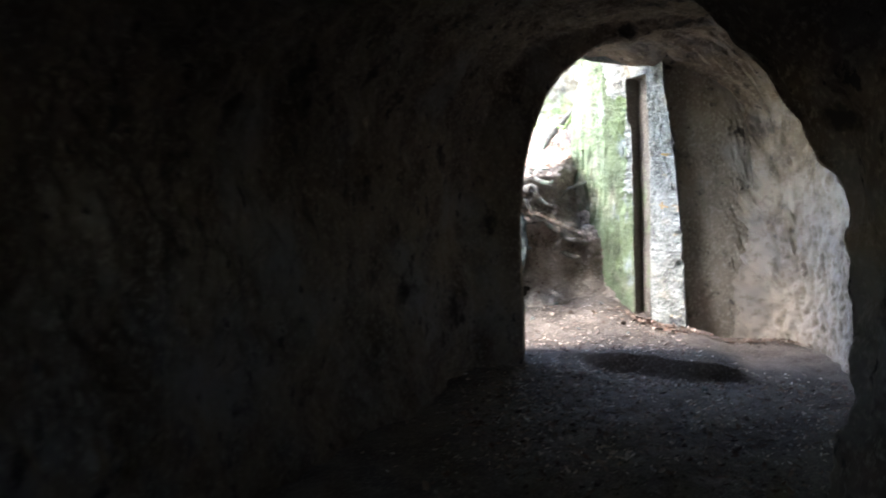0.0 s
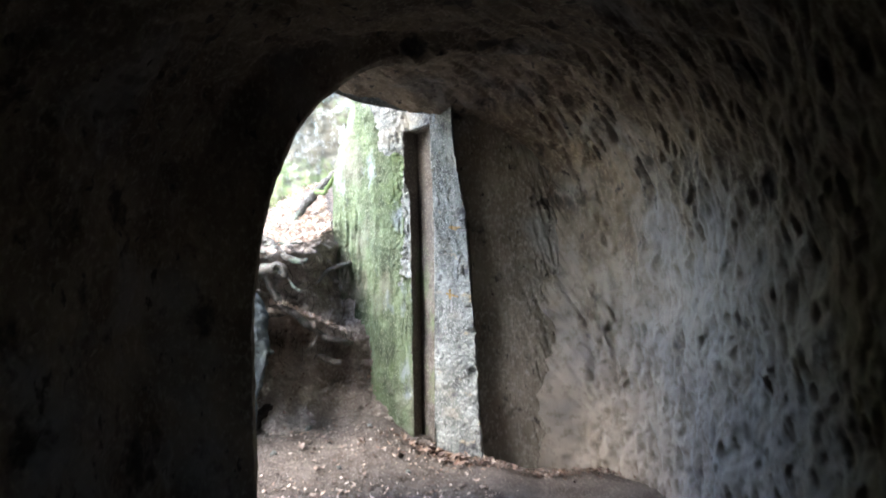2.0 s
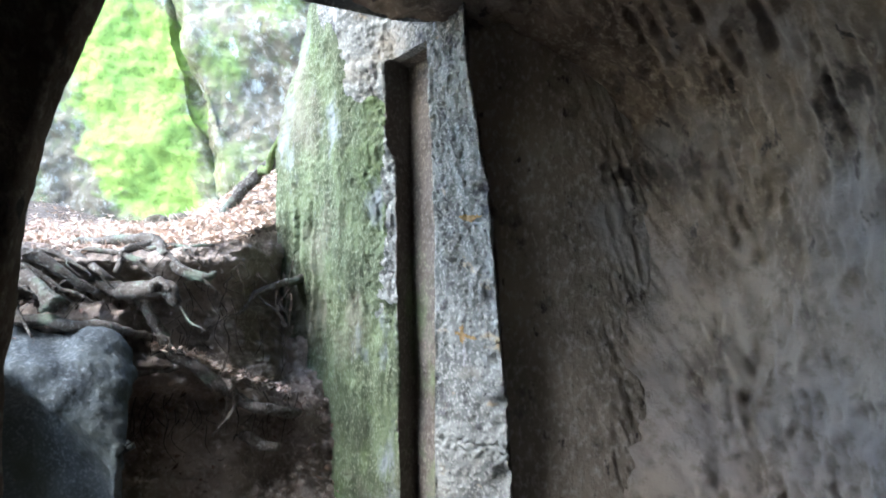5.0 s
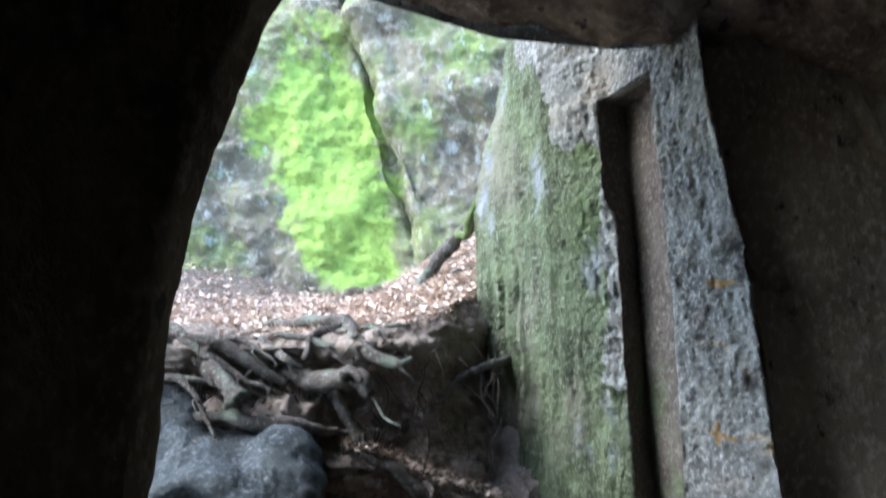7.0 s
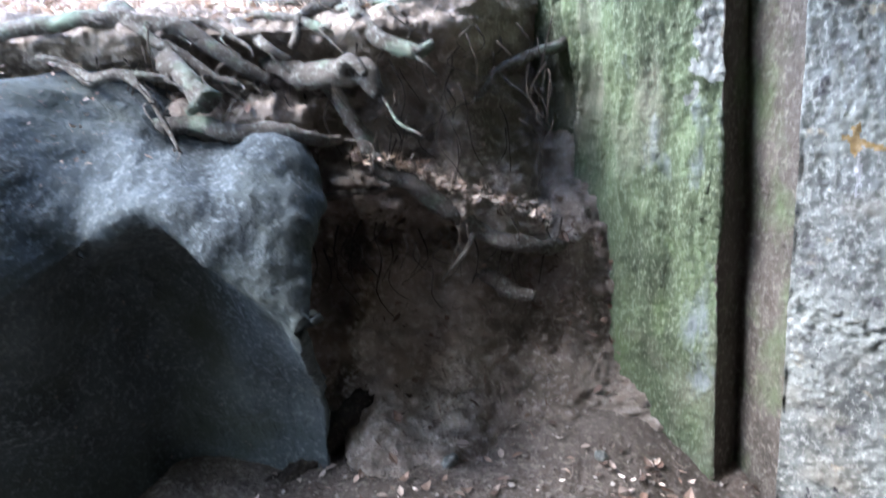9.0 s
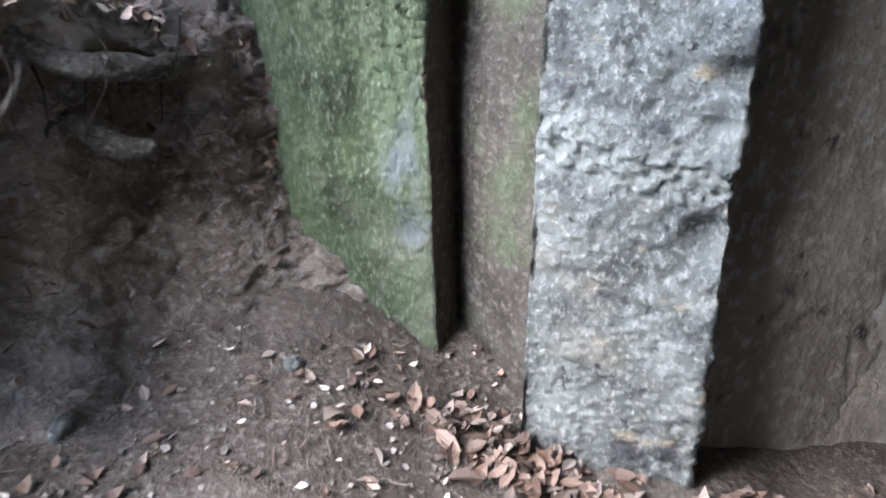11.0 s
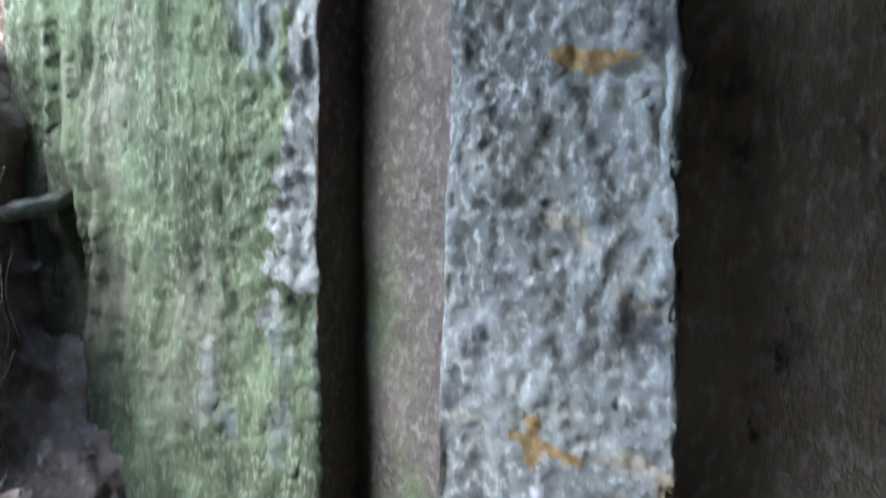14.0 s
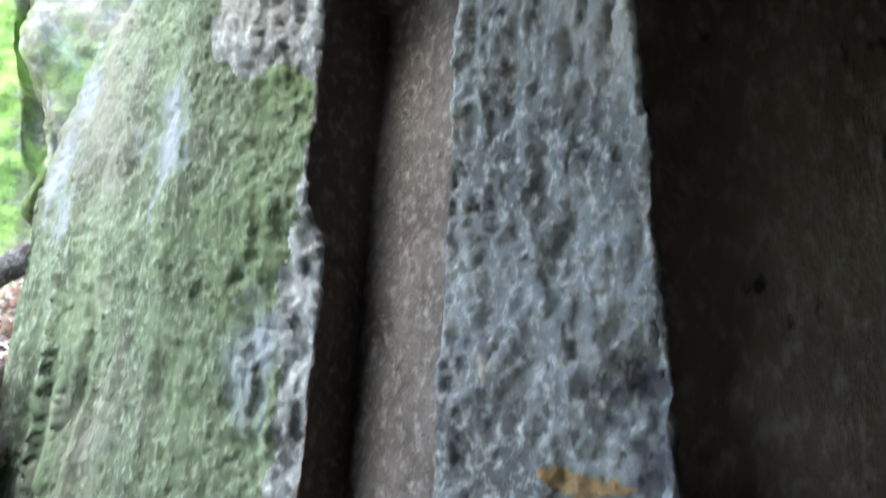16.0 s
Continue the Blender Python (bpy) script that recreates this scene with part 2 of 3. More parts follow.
# ---- the rock-cut passage ----
ST = np.array([
    # y, left, right, spring, crown
    (-3.9, 0.3, 3.3, 0.8, 2.1), (-1.0, 0.35, 3.2, 0.8, 2.1), (-0.1, 0.4, 3.15, 0.8, 2.1), (0.2, 0.42, 2.92, 0.7, 1.9), (0.38, 0.43, 2.84, 0.7, 1.83),
    (0.6, 0.46, 3.02, 0.7, 1.95), (0.95, 0.5, 3.3, 0.8, 2.15), (2.0, 0.75, 3.72, 0.9, 2.3), (3.0, 1.1, 4.03, 0.9, 2.35), (3.5, 1.25, 4.12, 0.9, 2.35),
    (3.64, 1.36, 4.14, 0.9, 2.35), (3.78, 1.735, 4.15, 0.75, 2.30), (3.87, 1.745, 4.16, 0.75, 2.30), (3.97, 1.64, 4.17, 0.8, 2.32), (4.12, 1.45, 4.18, 0.9, 2.38),
    (4.4, 1.35, 4.18, 0.9, 2.35), (4.6, 1.28, 4.13, 0.9, 2.33), (4.75, 1.24, 4.06, 0.9, 2.31), (4.87, 1.21, 3.95, 1.05, 2.29), (4.95, 1.19, 3.84, 1.3, 2.28),
    (5.0, 1.18, 3.73, 1.5, 2.27), (5.04, 1.17, 3.6, 1.75, 2.26), (5.12, 1.15, 3.45, 1.95, 2.25)])


def brow(x):
    """How far the doorway's upper edge rises towards the open side."""
    return 0.16 * np.maximum(0, 2.75 - x) + 0.22 * np.maximum(0, 2.35 - x)


def picks(u, z, lean=0.25):
    """Short upright tool strokes on a wall: 0 on the face, 1 in a stroke."""
    q = np.stack([(u * 34 + lean * 34 * z).ravel(), np.full(u.size, 0.5), (z * 8.5).ravel()], 1)
    wide = np.stack([(u * 15 + lean * 15 * z).ravel(), np.full(u.size, 7.5), (z * 5).ravel()], 1)
    return (ss(0.05, 0.55, gnoise(q)) + 0.7 * ss(0.1, 0.6, gnoise(wide))).reshape(u.shape)


def soot_mark(P):
    """The soot smear high on the end wall: 1 where it covers the stone."""
    q = P.reshape(-1, 3)
    d = np.hypot((P[..., 0] - 3.73) / 0.19, (P[..., 2] - 1.61 - 0.08 * (P[..., 0] - 3.73)) / 0.045)
    return ss(1.15, 0.45, d + (0.6 * gnoise(q * 24) + 0.6 * gnoise(q * 9)).reshape(d.shape)) * ss(4.7, 4.85, P[..., 1])


def passage(ys, s):
    y, s = np.meshgrid(ys, s, indexing="ij")
    left, right, spring, crown = (np.interp(y, ST[:, 0], ST[:, k]) for k in (1, 2, 3, 4))
    xc, w, lo, wall, e = (left + right) / 2, (right - left) / 2, -0.45, 0.22, 2 / 2.6
    a = math.pi * np.clip((s - wall) / (1 - 2 * wall), 0, 1)
    c = np.cos(a)
    x = xc - w * np.sign(c) * np.abs(c) ** e
    z = spring + (crown - spring) * np.maximum(np.sin(a), 0) ** e
    foot = np.minimum(s, 1 - s) / wall
    z = np.where(foot < 1, lo + (spring - lo) * foot, z)
    z = z + brow(x) * ss(4.2, 4.8, y) * ss(1.6, 2.0, z)
    return np.stack([x, y, z], -1)


ys = np.concatenate([np.arange(-3.9, -0.2, 0.03), np.arange(-0.2, 1.2, 0.022), np.arange(1.2, 5.13, 0.014)])
P = passage(ys, np.linspace(0, 1, 520))
keep = ~((P[..., 1] > 4.02) & (P[..., 0] < 2.6) & (P[..., 2] < 2.30 - 0.35 * ss(1.8, 2.4, P[..., 0]) - brow(P[..., 0]) * (1 - ss(4.2, 4.8, P[..., 1]))))
PICKED = [(0.06, 1.3, 1.3, 1.3, 2), (0.03, 4, 4, 3, 3), (0.014, 13, 13, 8, 2), (0.007, 26, 26, 13, 2)]
calm = 1 - 0.75 * ss(0.3, 0.1, np.abs(P[..., 1] - 3.85)) * ss(2.6, 2.2, P[..., 0])
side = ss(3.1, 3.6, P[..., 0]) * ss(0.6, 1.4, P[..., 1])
P = roughen(P, PICKED, calm)
strokes = picks(P[..., 1] - P[..., 0], P[..., 2], -0.3) * (1 - 0.8 * ss(4.82, 4.95, P[..., 1]) * ss(3.2, 3.4, P[..., 0]))
P = P - normals(P) * (0.020 * strokes * (0.55 + 0.45 * side) * calm)[..., None]
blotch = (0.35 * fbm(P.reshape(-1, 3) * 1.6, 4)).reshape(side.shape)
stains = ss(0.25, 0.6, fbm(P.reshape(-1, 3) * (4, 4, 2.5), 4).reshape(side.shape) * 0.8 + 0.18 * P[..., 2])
# Daylight on the lower right wall put into colour, fading up to the vault.
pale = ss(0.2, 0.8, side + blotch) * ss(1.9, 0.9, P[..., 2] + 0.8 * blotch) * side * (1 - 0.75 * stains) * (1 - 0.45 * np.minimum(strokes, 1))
sooty = soot_mark(P)
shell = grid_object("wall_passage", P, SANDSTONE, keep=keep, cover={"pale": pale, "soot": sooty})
tagged(shell, "vaulted passage of brown pick-marked sandstone, cut from rock", "rock wall", kind="structure")
P = grid(np.linspace(0, 3.8, 60), np.linspace(-0.5, 2.6, 60), lambda x, z: (x, -3.6, z))
keep = ~((np.abs(P[..., 0] - 0.95) < 0.26) & (np.abs(P[..., 2] - 1.3) < 0.26))
tagged(grid_object("wall_back", roughen(P, PICKED)[:, ::-1], SANDSTONE, keep=keep[:, ::-1]), "dark end wall of the rock-cut passage with a small window hole", "rock wall", kind="structure")

# ---- end wall beside the doorway ----
UX, UZ = np.linspace(3.02, 4.7, 300), np.linspace(-0.4, 2.55, 400)
P = np.stack([*np.meshgrid(UX, UZ, indexing="ij")] * 2, -1)[..., :3]
begin = np.interp(P[..., 1], [-0.3, 0.0, 0.7, 1.4, 2.0, 2.6], [3.18, 3.165, 3.125, 3.075, 2.985, 2.95]) + 0.03
P = np.stack([begin + (P[..., 0] - 3.02) * (4.7 - begin) / 1.68, 5.02 - 0.05 * ss(3.9, 4.5, P[..., 0]), P[..., 1]], -1)
tooled = np.tile(ss(3.35, 3.65, UX)[:, None], (1, 400)) * 0.85 + 0.15
P = roughen(P, [(0.03, 1.2, 1.2, 1.2, 2)])
P = roughen(P, [(0.008, 6, 6, 4, 3), (0.004, 20, 20, 10, 2), (0.003, 40, 40, 20, 2)], tooled)
# Tool strokes coloured darker: dirt in the pits plus painted shade of raking light.
strokes = picks(P[..., 0], P[..., 2])
P[..., 1] += 0.007 * strokes * tooled
P[..., 1] += 0.01 * soot_mark(P)
end_wall = grid_object("wall_end", P, PALE_SANDSTONE, thick=0.3, cover={"soot": soot_mark(P), "grime_shade": 0.5 * np.minimum(strokes, 1) * tooled})
tagged(end_wall, "pale sandstone end wall covered with small pick marks and soot", "rock wall", kind="structure")


# ---- carved door jamb: grey inner strip, upright slot, green outer faces ----
def jamb(s, z):
    """Rows of points of the jamb, s running from the inner return along the faces to the outside."""
    one = np.ones_like(z)
    gr = np.interp(z, [-0.3, 0.0, 0.7, 1.4, 2.0, 2.6], [3.18, 3.165, 3.125, 3.075, 2.985, 2.95])
    slot_in = slot_out = ss(2.160, 2.152, z)
    wide = 0.04 * ss(1.69, 1.77, z) * slot_out
    gl, gly = np.interp(z, [0, 1.4, 2.2], [2.88, 2.89, 2.86]), 5.11 + 0.03 * z
    ge, gey = 2.778 - 0.012 * z - wide, 5.40 + 0.03 * z
    head = ss(2.15, 2.3, z)
    gl, gly = gl - 0.06 * head, gly + 0.11 * head
    di, do = 0.13 * slot_in, 0.13 * slot_out
    far = np.interp(z, [0, 0.4, 1.8, 2.6, 3.2], [2.38, 2.27, 2.205, 2.39, 2.45])
    pts = [(3.30 * one, 5.25 * one), (gr + 0.05, 5.12 * one), (gr, 4.93 * one), (gl, gly), (gl + 0.62 * di, gly + 0.78 * di),
           (ge + 0.62 * do + wide, gey + 0.78 * do), (ge, gey), (2.505 * one, 5.60 * one), (2.475 * one, 5.67 * one), (far, 5.97 * one),
           (far + 0.12, 6.25 * one), (2.75 * one, 7.3 * one), (3.3 * one, 8.9 * one)]
    rows = []
    for u in s:
        k = min(int(u), len(pts) - 2)
        t = u - k
        rows.append(np.stack([pts[k][0] * (1 - t) + pts[k + 1][0] * t, pts[k][1] * (1 - t) + pts[k + 1][1] * t, z], -1))
    return np.array(rows)


def steps(counts):
    out = []
    for k, n in enumerate(counts):
        out += list(k + np.arange(n) / n)
    return np.array(out + [len(counts)])


S = steps([4, 16, 64, 18, 34, 20, 60, 12, 56, 12, 20, 16])
Z = np.linspace(-0.35, 3.2, 780)
P0 = jamb(S, Z)
si = np.clip(S.astype(int), 0, 11)
soft = np.ones(P0.shape[:2])
soft[np.isin(si, (3, 4, 5)), :] = np.where(Z > 2.17, 1.6, 0.3)[None]
green = np.zeros(P0.shape[:2])
green[si >= 6, :] = 1
grey = np.zeros(P0.shape[:2])
grey[np.isin(si, (1, 2)), :] = 1
P = roughen(P0, [(0.016, 3, 3, 2.5, 2), (0.005, 14, 14, 10, 3), (0.004, 40, 40, 30, 2), (0.003, 95, 95, 70, 2)], soft)
P = roughen(P, [(0.009, 2, 2, 7, 2)], green)
flute = np.zeros(P0.shape[:2])
flute[:] = np.interp(S, [5.99, 6, 7, 8.0, 8.3, 8.8, 9.1, 12], [0, 0.35, 0.35, 0.4, 1, 0.7, 0.0, 0.2])[:, None]
run = P[..., 0] * 8 - P[..., 1] * 11 + (0.35 * gnoise(P.reshape(-1, 3) * (2, 2, 5))).reshape(flute.shape)
drip = gnoise(np.stack([run.ravel(), np.zeros(flute.size), P[..., 2].ravel() * 0.9], 1)).reshape(flute.shape)
drip = drip + 0.5 * gnoise(np.stack([run.ravel() * 2.3, np.full(flute.size, 3.3), P[..., 2].ravel() * 1.7], 1)).reshape(flute.shape)
fade = ss(1.75, 1.4, P[..., 2]) * ss(0.3, 0.6, P[..., 2]) * 0.8 + 0.2
P = P + normals(P) * (0.06 * np.minimum(drip, 0.25) * flute * fade)[..., None]
high = ss(0.75, 1.05, P[..., 2])
edge_wear = np.zeros(P0.shape[:2])
edge_wear[si == 6, :] = ss(0.75, 0.2, S[si == 6] - 6)[:, None]
P = roughen(P, [(0.010, 26, 26, 6, 2), (0.006, 50, 50, 22, 2)], edge_wear * high)
P = roughen(P, [(0.011, 24, 24, 5, 2), (0.0045, 36, 36, 20, 2), (0.0035, 75, 75, 55, 2)], grey * high)
P = roughen(P, [(0.007, 3, 3, 10, 2), (0.003, 30, 30, 30, 2)], grey * (1 - high))
pebbles = ss(0.06, 0.02, np.abs(P[..., 2] - 0.53 - 0.02 * np.sin(20 * P[..., 0])))
P = roughen(P, [(0.012, 55, 55, 55, 2)], grey * pebbles)
flat = P.reshape(-1, 3)
# hollows weathered into the grey strip: place, half width, half height, depth
for hx, hy, hz, w, h, dp in ((2.985, 4.99, 1.29, 0.016, 0.045, 0.022), (3.02, 4.97, 1.335, 0.014, 0.03, 0.018), (3.05, 4.95, 1.53, 0.035, 0.06, 0.03), (3.0, 4.99, 1.94, 0.018, 0.03, 0.025),
                             (3.12, 4.95, 0.42, 0.045, 0.04, 0.035), (3.13, 4.95, 0.70, 0.055, 0.03, 0.03), (3.10, 4.95, 0.61, 0.03, 0.02, 0.018), (3.07, 4.97, 1.10, 0.03, 0.05, 0.018),
                             (3.02, 4.97, 1.395, 0.05, 0.010, 0.02), (2.93, 5.06, 1.395, 0.05, 0.006, 0.012), (3.09, 4.95, 0.86, 0.03, 0.03, 0.02), (2.89, 5.10, 0.70, 0.02, 0.02, 0.03)):
    d = np.sqrt(((flat[:, 0] - hx) ** 2 + (flat[:, 1] - hy) ** 2) / w**2 + ((flat[:, 2] - hz) / h) ** 2)
    flat += (np.array((0.62, 0.78, 0)) * (dp * ss(1.3, 0.2, d))[:, None])
wob = 0.5 * gnoise(flat * 40) + 0.4 * gnoise(flat * 16)


def mark(x, z, w, h, tilt=0.0):
    dx = flat[:, 0] - x
    return (np.hypot(dx / w, (flat[:, 2] - z - tilt * dx) / h) + wob < 1).reshape(P.shape[:2]) & (grey > 0)


which = np.zeros(P0.shape[:2])
which[np.isin(si, (3, 4, 5))[:, None] & (P[..., 2] < 2.16)] = 1
zz = P[..., 2] + (0.16 * fbm(flat * (6, 6, 4), 3)).reshape(P.shape[:2])
edge = (flat[:, 0] + 0.05 * gnoise(flat * (5, 5, 3)) + 0.02 * gnoise(flat * 25)).reshape(P.shape[:2])
blue = (si[:, None] >= 6) & ((edge > 2.695) & (zz > 1.05) | (edge > 2.55 - 0.3 * (zz - 2.1)) & (zz > 1.95))
which[(si[:, None] >= 6) & ~blue] = 2
which[blue] = 0
which[mark(3.005, 1.415, 0.036, 0.012)] = 3
which[mark(2.985, 0.955, 0.008, 0.035)] = 3
which[mark(2.99, 0.955, 0.045, 0.008, -0.3)] = 3
which[mark(2.992, 0.885, 0.008, 0.045)] = 4
jam = grid_object("wall_door_jamb", P[:, ::-1], GREY_ROCK, mats=[GREY_ROCK, TAN_ROCK, GREEN_ROCK, OCHRE, LIME], which=which[:, ::-1])
tagged(jam, "carved sandstone door jamb with an upright slot, grey inside and green with algae outside", "rock wall", kind="structure")

# ---- cliff and hill round the chambers, seen from outside only ----
CX = np.array([(1.50, 4.10), (1.25, 4.04), (0.3, 3.2), (-0.6, 1.5), (-1.0, -2.0), (-1.2, -5.0), (5.5, -5.2)])


def cliff_line(u, z):
    k = min(int(u), len(CX) - 2)
    a, b = CX[k], CX[k + 1]
    return (*(a + (b - a) * (u - k)), z)


P = grid(np.linspace(0, 5, 140), np.linspace(-0.3, 3.3, 70), cliff_line)
cl = grid_object("wall_cliff_left", roughen(P, [(0.05, 1.2, 1.2, 1.2, 4)]), CLIFF_ROCK)
tagged(cl, "weathered sandstone cliff beside the doorway", "rock wall", kind="structure")
P = grid(np.linspace(1.0, 3.4, 90), np.linspace(0, 1, 60), lambda x, t: (x, 5.13 - 0.5 * float(ss(0.2, 1, t)), 2.22 + float(brow(x)) + 1.0 * t))
cl = grid_object("wall_lintel", roughen(P, [(0.06, 1.2, 1.2, 1.2, 4)], np.tile(ss(0, 0.2, np.linspace(0, 1, 60)), (90, 1)))[:, ::-1], GREY_ROCK)
tagged(cl, "rough sandstone rock over the doorway", "rock wall", kind="structure")


def hill_top(x, y):
    z = 3.15 + 0.25 * float(ss(2.5, 5, x)) + 0.15 * noise.noise((x * 0.8, y * 0.8, 2))
    return x, y, -0.4 + (z + 0.4) * float(ss(8.5, 6.6, x))


P = grid(np.linspace(-1.3, 8.5, 90), np.linspace(-6.6, 9.6, 130), hill_top)
edge_x = np.interp(P[..., 1], [-5.0, -2.0, 1.5, 3.2, 4.02, 4.1, 5.0, 5.1, 6.0, 7.3, 8.9, 9.6], [-1.35, -1.15, -0.75, 0.15, 1.2, 1.0, 1.0, 2.55, 2.5, 2.8, 3.35, 3.4])
hill = grid_object("roof_hill", P, SOIL, keep=(P[..., 0] > edge_x) & (P[..., 1] > -3.85))
tagged(hill, "earth-covered hill lying over the rock chambers", "ground", kind="structure")


# ---- far side of the gully ----
def crack_x(z):
    return 1.22 + (3.5 - z) * 0.27


fx, fz = np.meshgrid(np.linspace(-5, 3.6, 420), np.linspace(0.9, 4.6, 220), indexing="ij")
fk = fx - crack_x(fz)
fy = 8.75 + 0.12 * (fz - 2) - 0.30 * ss(-0.02, 0.10, fk) - 0.10 * np.maximum(0, fk) + 0.12 * ss(0.08, 0.0, np.abs(fk)) + 0.35 * np.maximum(0, -fx - 1)
P = np.stack([fx, fy, fz], -1)
P = roughen(P, [(0.16, 0.8, 0.8, 1.0, 3), (0.05, 3.5, 3.5, 3.5, 4), (0.015, 14, 14, 10, 3)])
q = P.reshape(-1, 3)
rag = (0.45 * fbm(q * 2.2, 5) + 0.25 * gnoise(q * 16)).reshape(P.shape[:2])
mid, half = np.interp(P[..., 2], [1.6, 3.5], [1.22, 0.72]), np.interp(P[..., 2], [1.6, 2.4, 3.3, 3.6], [0.28, 0.50, 0.60, 0.36])
reach = np.abs(P[..., 0] - mid) / half + 1.1 * rag
mossy = ss(1.15, 0.7, reach) * ss(4.1, 3.5, P[..., 2] - rag) * ss(0.06, -0.03, P[..., 0] - crack_x(P[..., 2]) + 0.1 * rag)
tinge = 0.35 * ss(-0.1, 0.35, rag) * ss(0.2, 0.0, mossy)
fc = grid_object("wall_far_cliff", P[:, ::-1], CLIFF_ROCK, cover={"moss": np.maximum(mossy, tinge)[:, ::-1]})
tagged(fc, "lichen-spotted sandstone cliff with a bright moss patch across the gully", "rock wall", kind="structure")

# ---- eroded earth bank outside the door ----
PROFILE = [  # depth behind the edge, height
    (0.75, 1.36), (0.30, 1.31), (0.06, 1.285), (0.00, 1.25), (0.05, 1.20), (0.16, 1.12), (0.21, 1.03), (0.20, 0.93), (0.16, 0.86),
    (0.03, 0.80), (-0.01, 0.77), (0.04, 0.72), (0.12, 0.66), (0.12, 0.56), (0.09, 0.42), (0.05, 0.30), (0.01, 0.18), (-0.08, 0.09), (-0.22, 0.0), (-0.36, -0.10)]


def ledge_height(x):
    return np.interp(x, [1.5, 1.85, 2.1, 2.35, 2.6], [0.88, 0.84, 0.72, 0.60, 0.55])


bx, bv = np.meshgrid(np.linspace(0.2, 2.74, 310), np.linspace(0, len(PROFILE) - 1, 300), indexing="ij")
bd, bz = (np.interp(bv, range(len(PROFILE)), [p[n] for p in PROFILE]) for n in (0, 1))
shift = ledge_height(bx) - 0.785
bz = bz + shift * np.interp(bz, [0.1, 0.72, 0.86, 1.2], [0, 1, 1, 0])
br = ss(2.22, 2.42, bx)
bd = np.where(bx < 1.72, np.maximum(bd, 0), bd)
bd = bd - 0.26 * np.exp(-(((bz - 1.01) / 0.055) ** 2)) * ss(1.2, 1.35, bx) * ss(1.8, 1.62, bx)
bd = bd * (1 - br) + br * (0.08 * bz - 0.10 * ss(0.3, 0.0, bz))
bd = bd + 0.85 * np.maximum(0, bz - 0.62) * ss(1.98, 2.4, bx)
bz = bz + 0.16 * ss(1.4, 2.3, bx) * np.minimum(bd, 1) * (bz > 1.2)
P = np.stack([bx, bank_line(bx) + bd + 0.03, bz], -1)
lumpy = (0.35 + 0.65 * ss(0.5, 0.7, P[..., 2])) * (1 - 0.55 * br) * (1 - 0.55 * ss(1.1, 1.2, P[..., 2]))
P = roughen(P, [(0.05, 2.6, 2.6, 3.6, 2), (0.05, 6, 6, 8, 3), (0.016, 17, 17, 17, 3)], lumpy)
P = roughen(P, [(0.012, 9, 9, 14, 3), (0.010, 22, 22, 22, 3), (0.009, 50, 50, 50, 2)])
upper_ledge = P[(P[..., 0] > 1.22) & (P[..., 0] < 1.75) & (P[..., 2] > 1.0) & (P[..., 2] < 1.12)]
bank_face = P[(P[..., 0] > 1.7) & (P[..., 0] < 2.52) & (P[..., 2] > 0.0) & (P[..., 2] < 0.75)]
eb = grid_object("ground_bank", P[:, ::-1], SOIL)
tagged(eb, "eroded dark earth bank undercut beneath a root-bound edge", "earth bank", kind="structure")

# ---- boulder ----
BT = [(-0.5, 0.9), (0.6, 1.12), (0.95, 1.19), (1.15, 1.19), (1.28, 1.12), (1.36, 1.04), (1.5, 1.00), (1.64, 0.99), (1.69, 0.94), (1.72, 0.84)]
BR = [(-0.5, 0.5), (0.8, 0.56), (1.13, 0.676), (1.26, 0.79), (1.33, 0.85), (1.39, 0.878), (1.46, 0.845), (1.69, 0.633), (1.72, 0.58)]


def boulder_at(x, v):
    top, ridge = np.interp(x, *zip(*BT)), np.interp(x, *zip(*BR))
    hollow = 0.20 * math.exp(-(((x - 1.45) / 0.08) ** 2))
    prof = [(5.55, top - 0.12), (5.30, top - 0.02), (5.12 + hollow, top - 0.02), (4.97 + hollow * 0.5, (top + ridge) / 2 + 0.03), (4.82, ridge),
            (4.88, ridge - 0.07), (5.05, ridge - 0.22), (5.16, 0.25), (5.16, -0.3)]
    k = min(int(v), len(prof) - 2)
    t = v - k
    y, z = (prof[k][n] + (prof[k + 1][n] - prof[k][n]) * t for n in (0, 1))
    lean = 0.2 * (5.05 - y) * float(ss(1.2, 1.7, x))
    y -= 0.62 * float(ss(1.28, 0.85, x)) * float(np.interp(v, [1, 2, 3, 4], [0, 0.35, 0.75, 1]))
    return x + (lean if v < 4.5 else lean - 0.02 * float(ss(4.5, 6.5, v)) * float(ss(1.2, 1.7, x))), y, z


P = grid(np.concatenate([np.linspace(-0.5, 1.2, 80), np.linspace(1.21, 1.72, 90)]), np.linspace(0, 7.99, 170), boulder_at)
P = roughen(P, [(0.05, 2.6, 2.6, 2.6, 2)])
for _ in range(20):
    P[1:-1, 1:-1] = (P[1:-1, 1:-1] * 2 + P[2:, 1:-1] + P[:-2, 1:-1] + P[1:-1, 2:] + P[1:-1, :-2]) / 6
P = roughen(P, [(0.035, 2.2, 2.2, 2.2, 2), (0.014, 6, 6, 6, 2), (0.008, 14, 14, 14, 3), (0.004, 45, 45, 45, 2)])
tagged(grid_object("boulder", P[:, ::-1], BOULDER_ROCK, thick=0.03), "large blue-grey boulder with an undercut edge, lodged in the earth bank", "boulder")


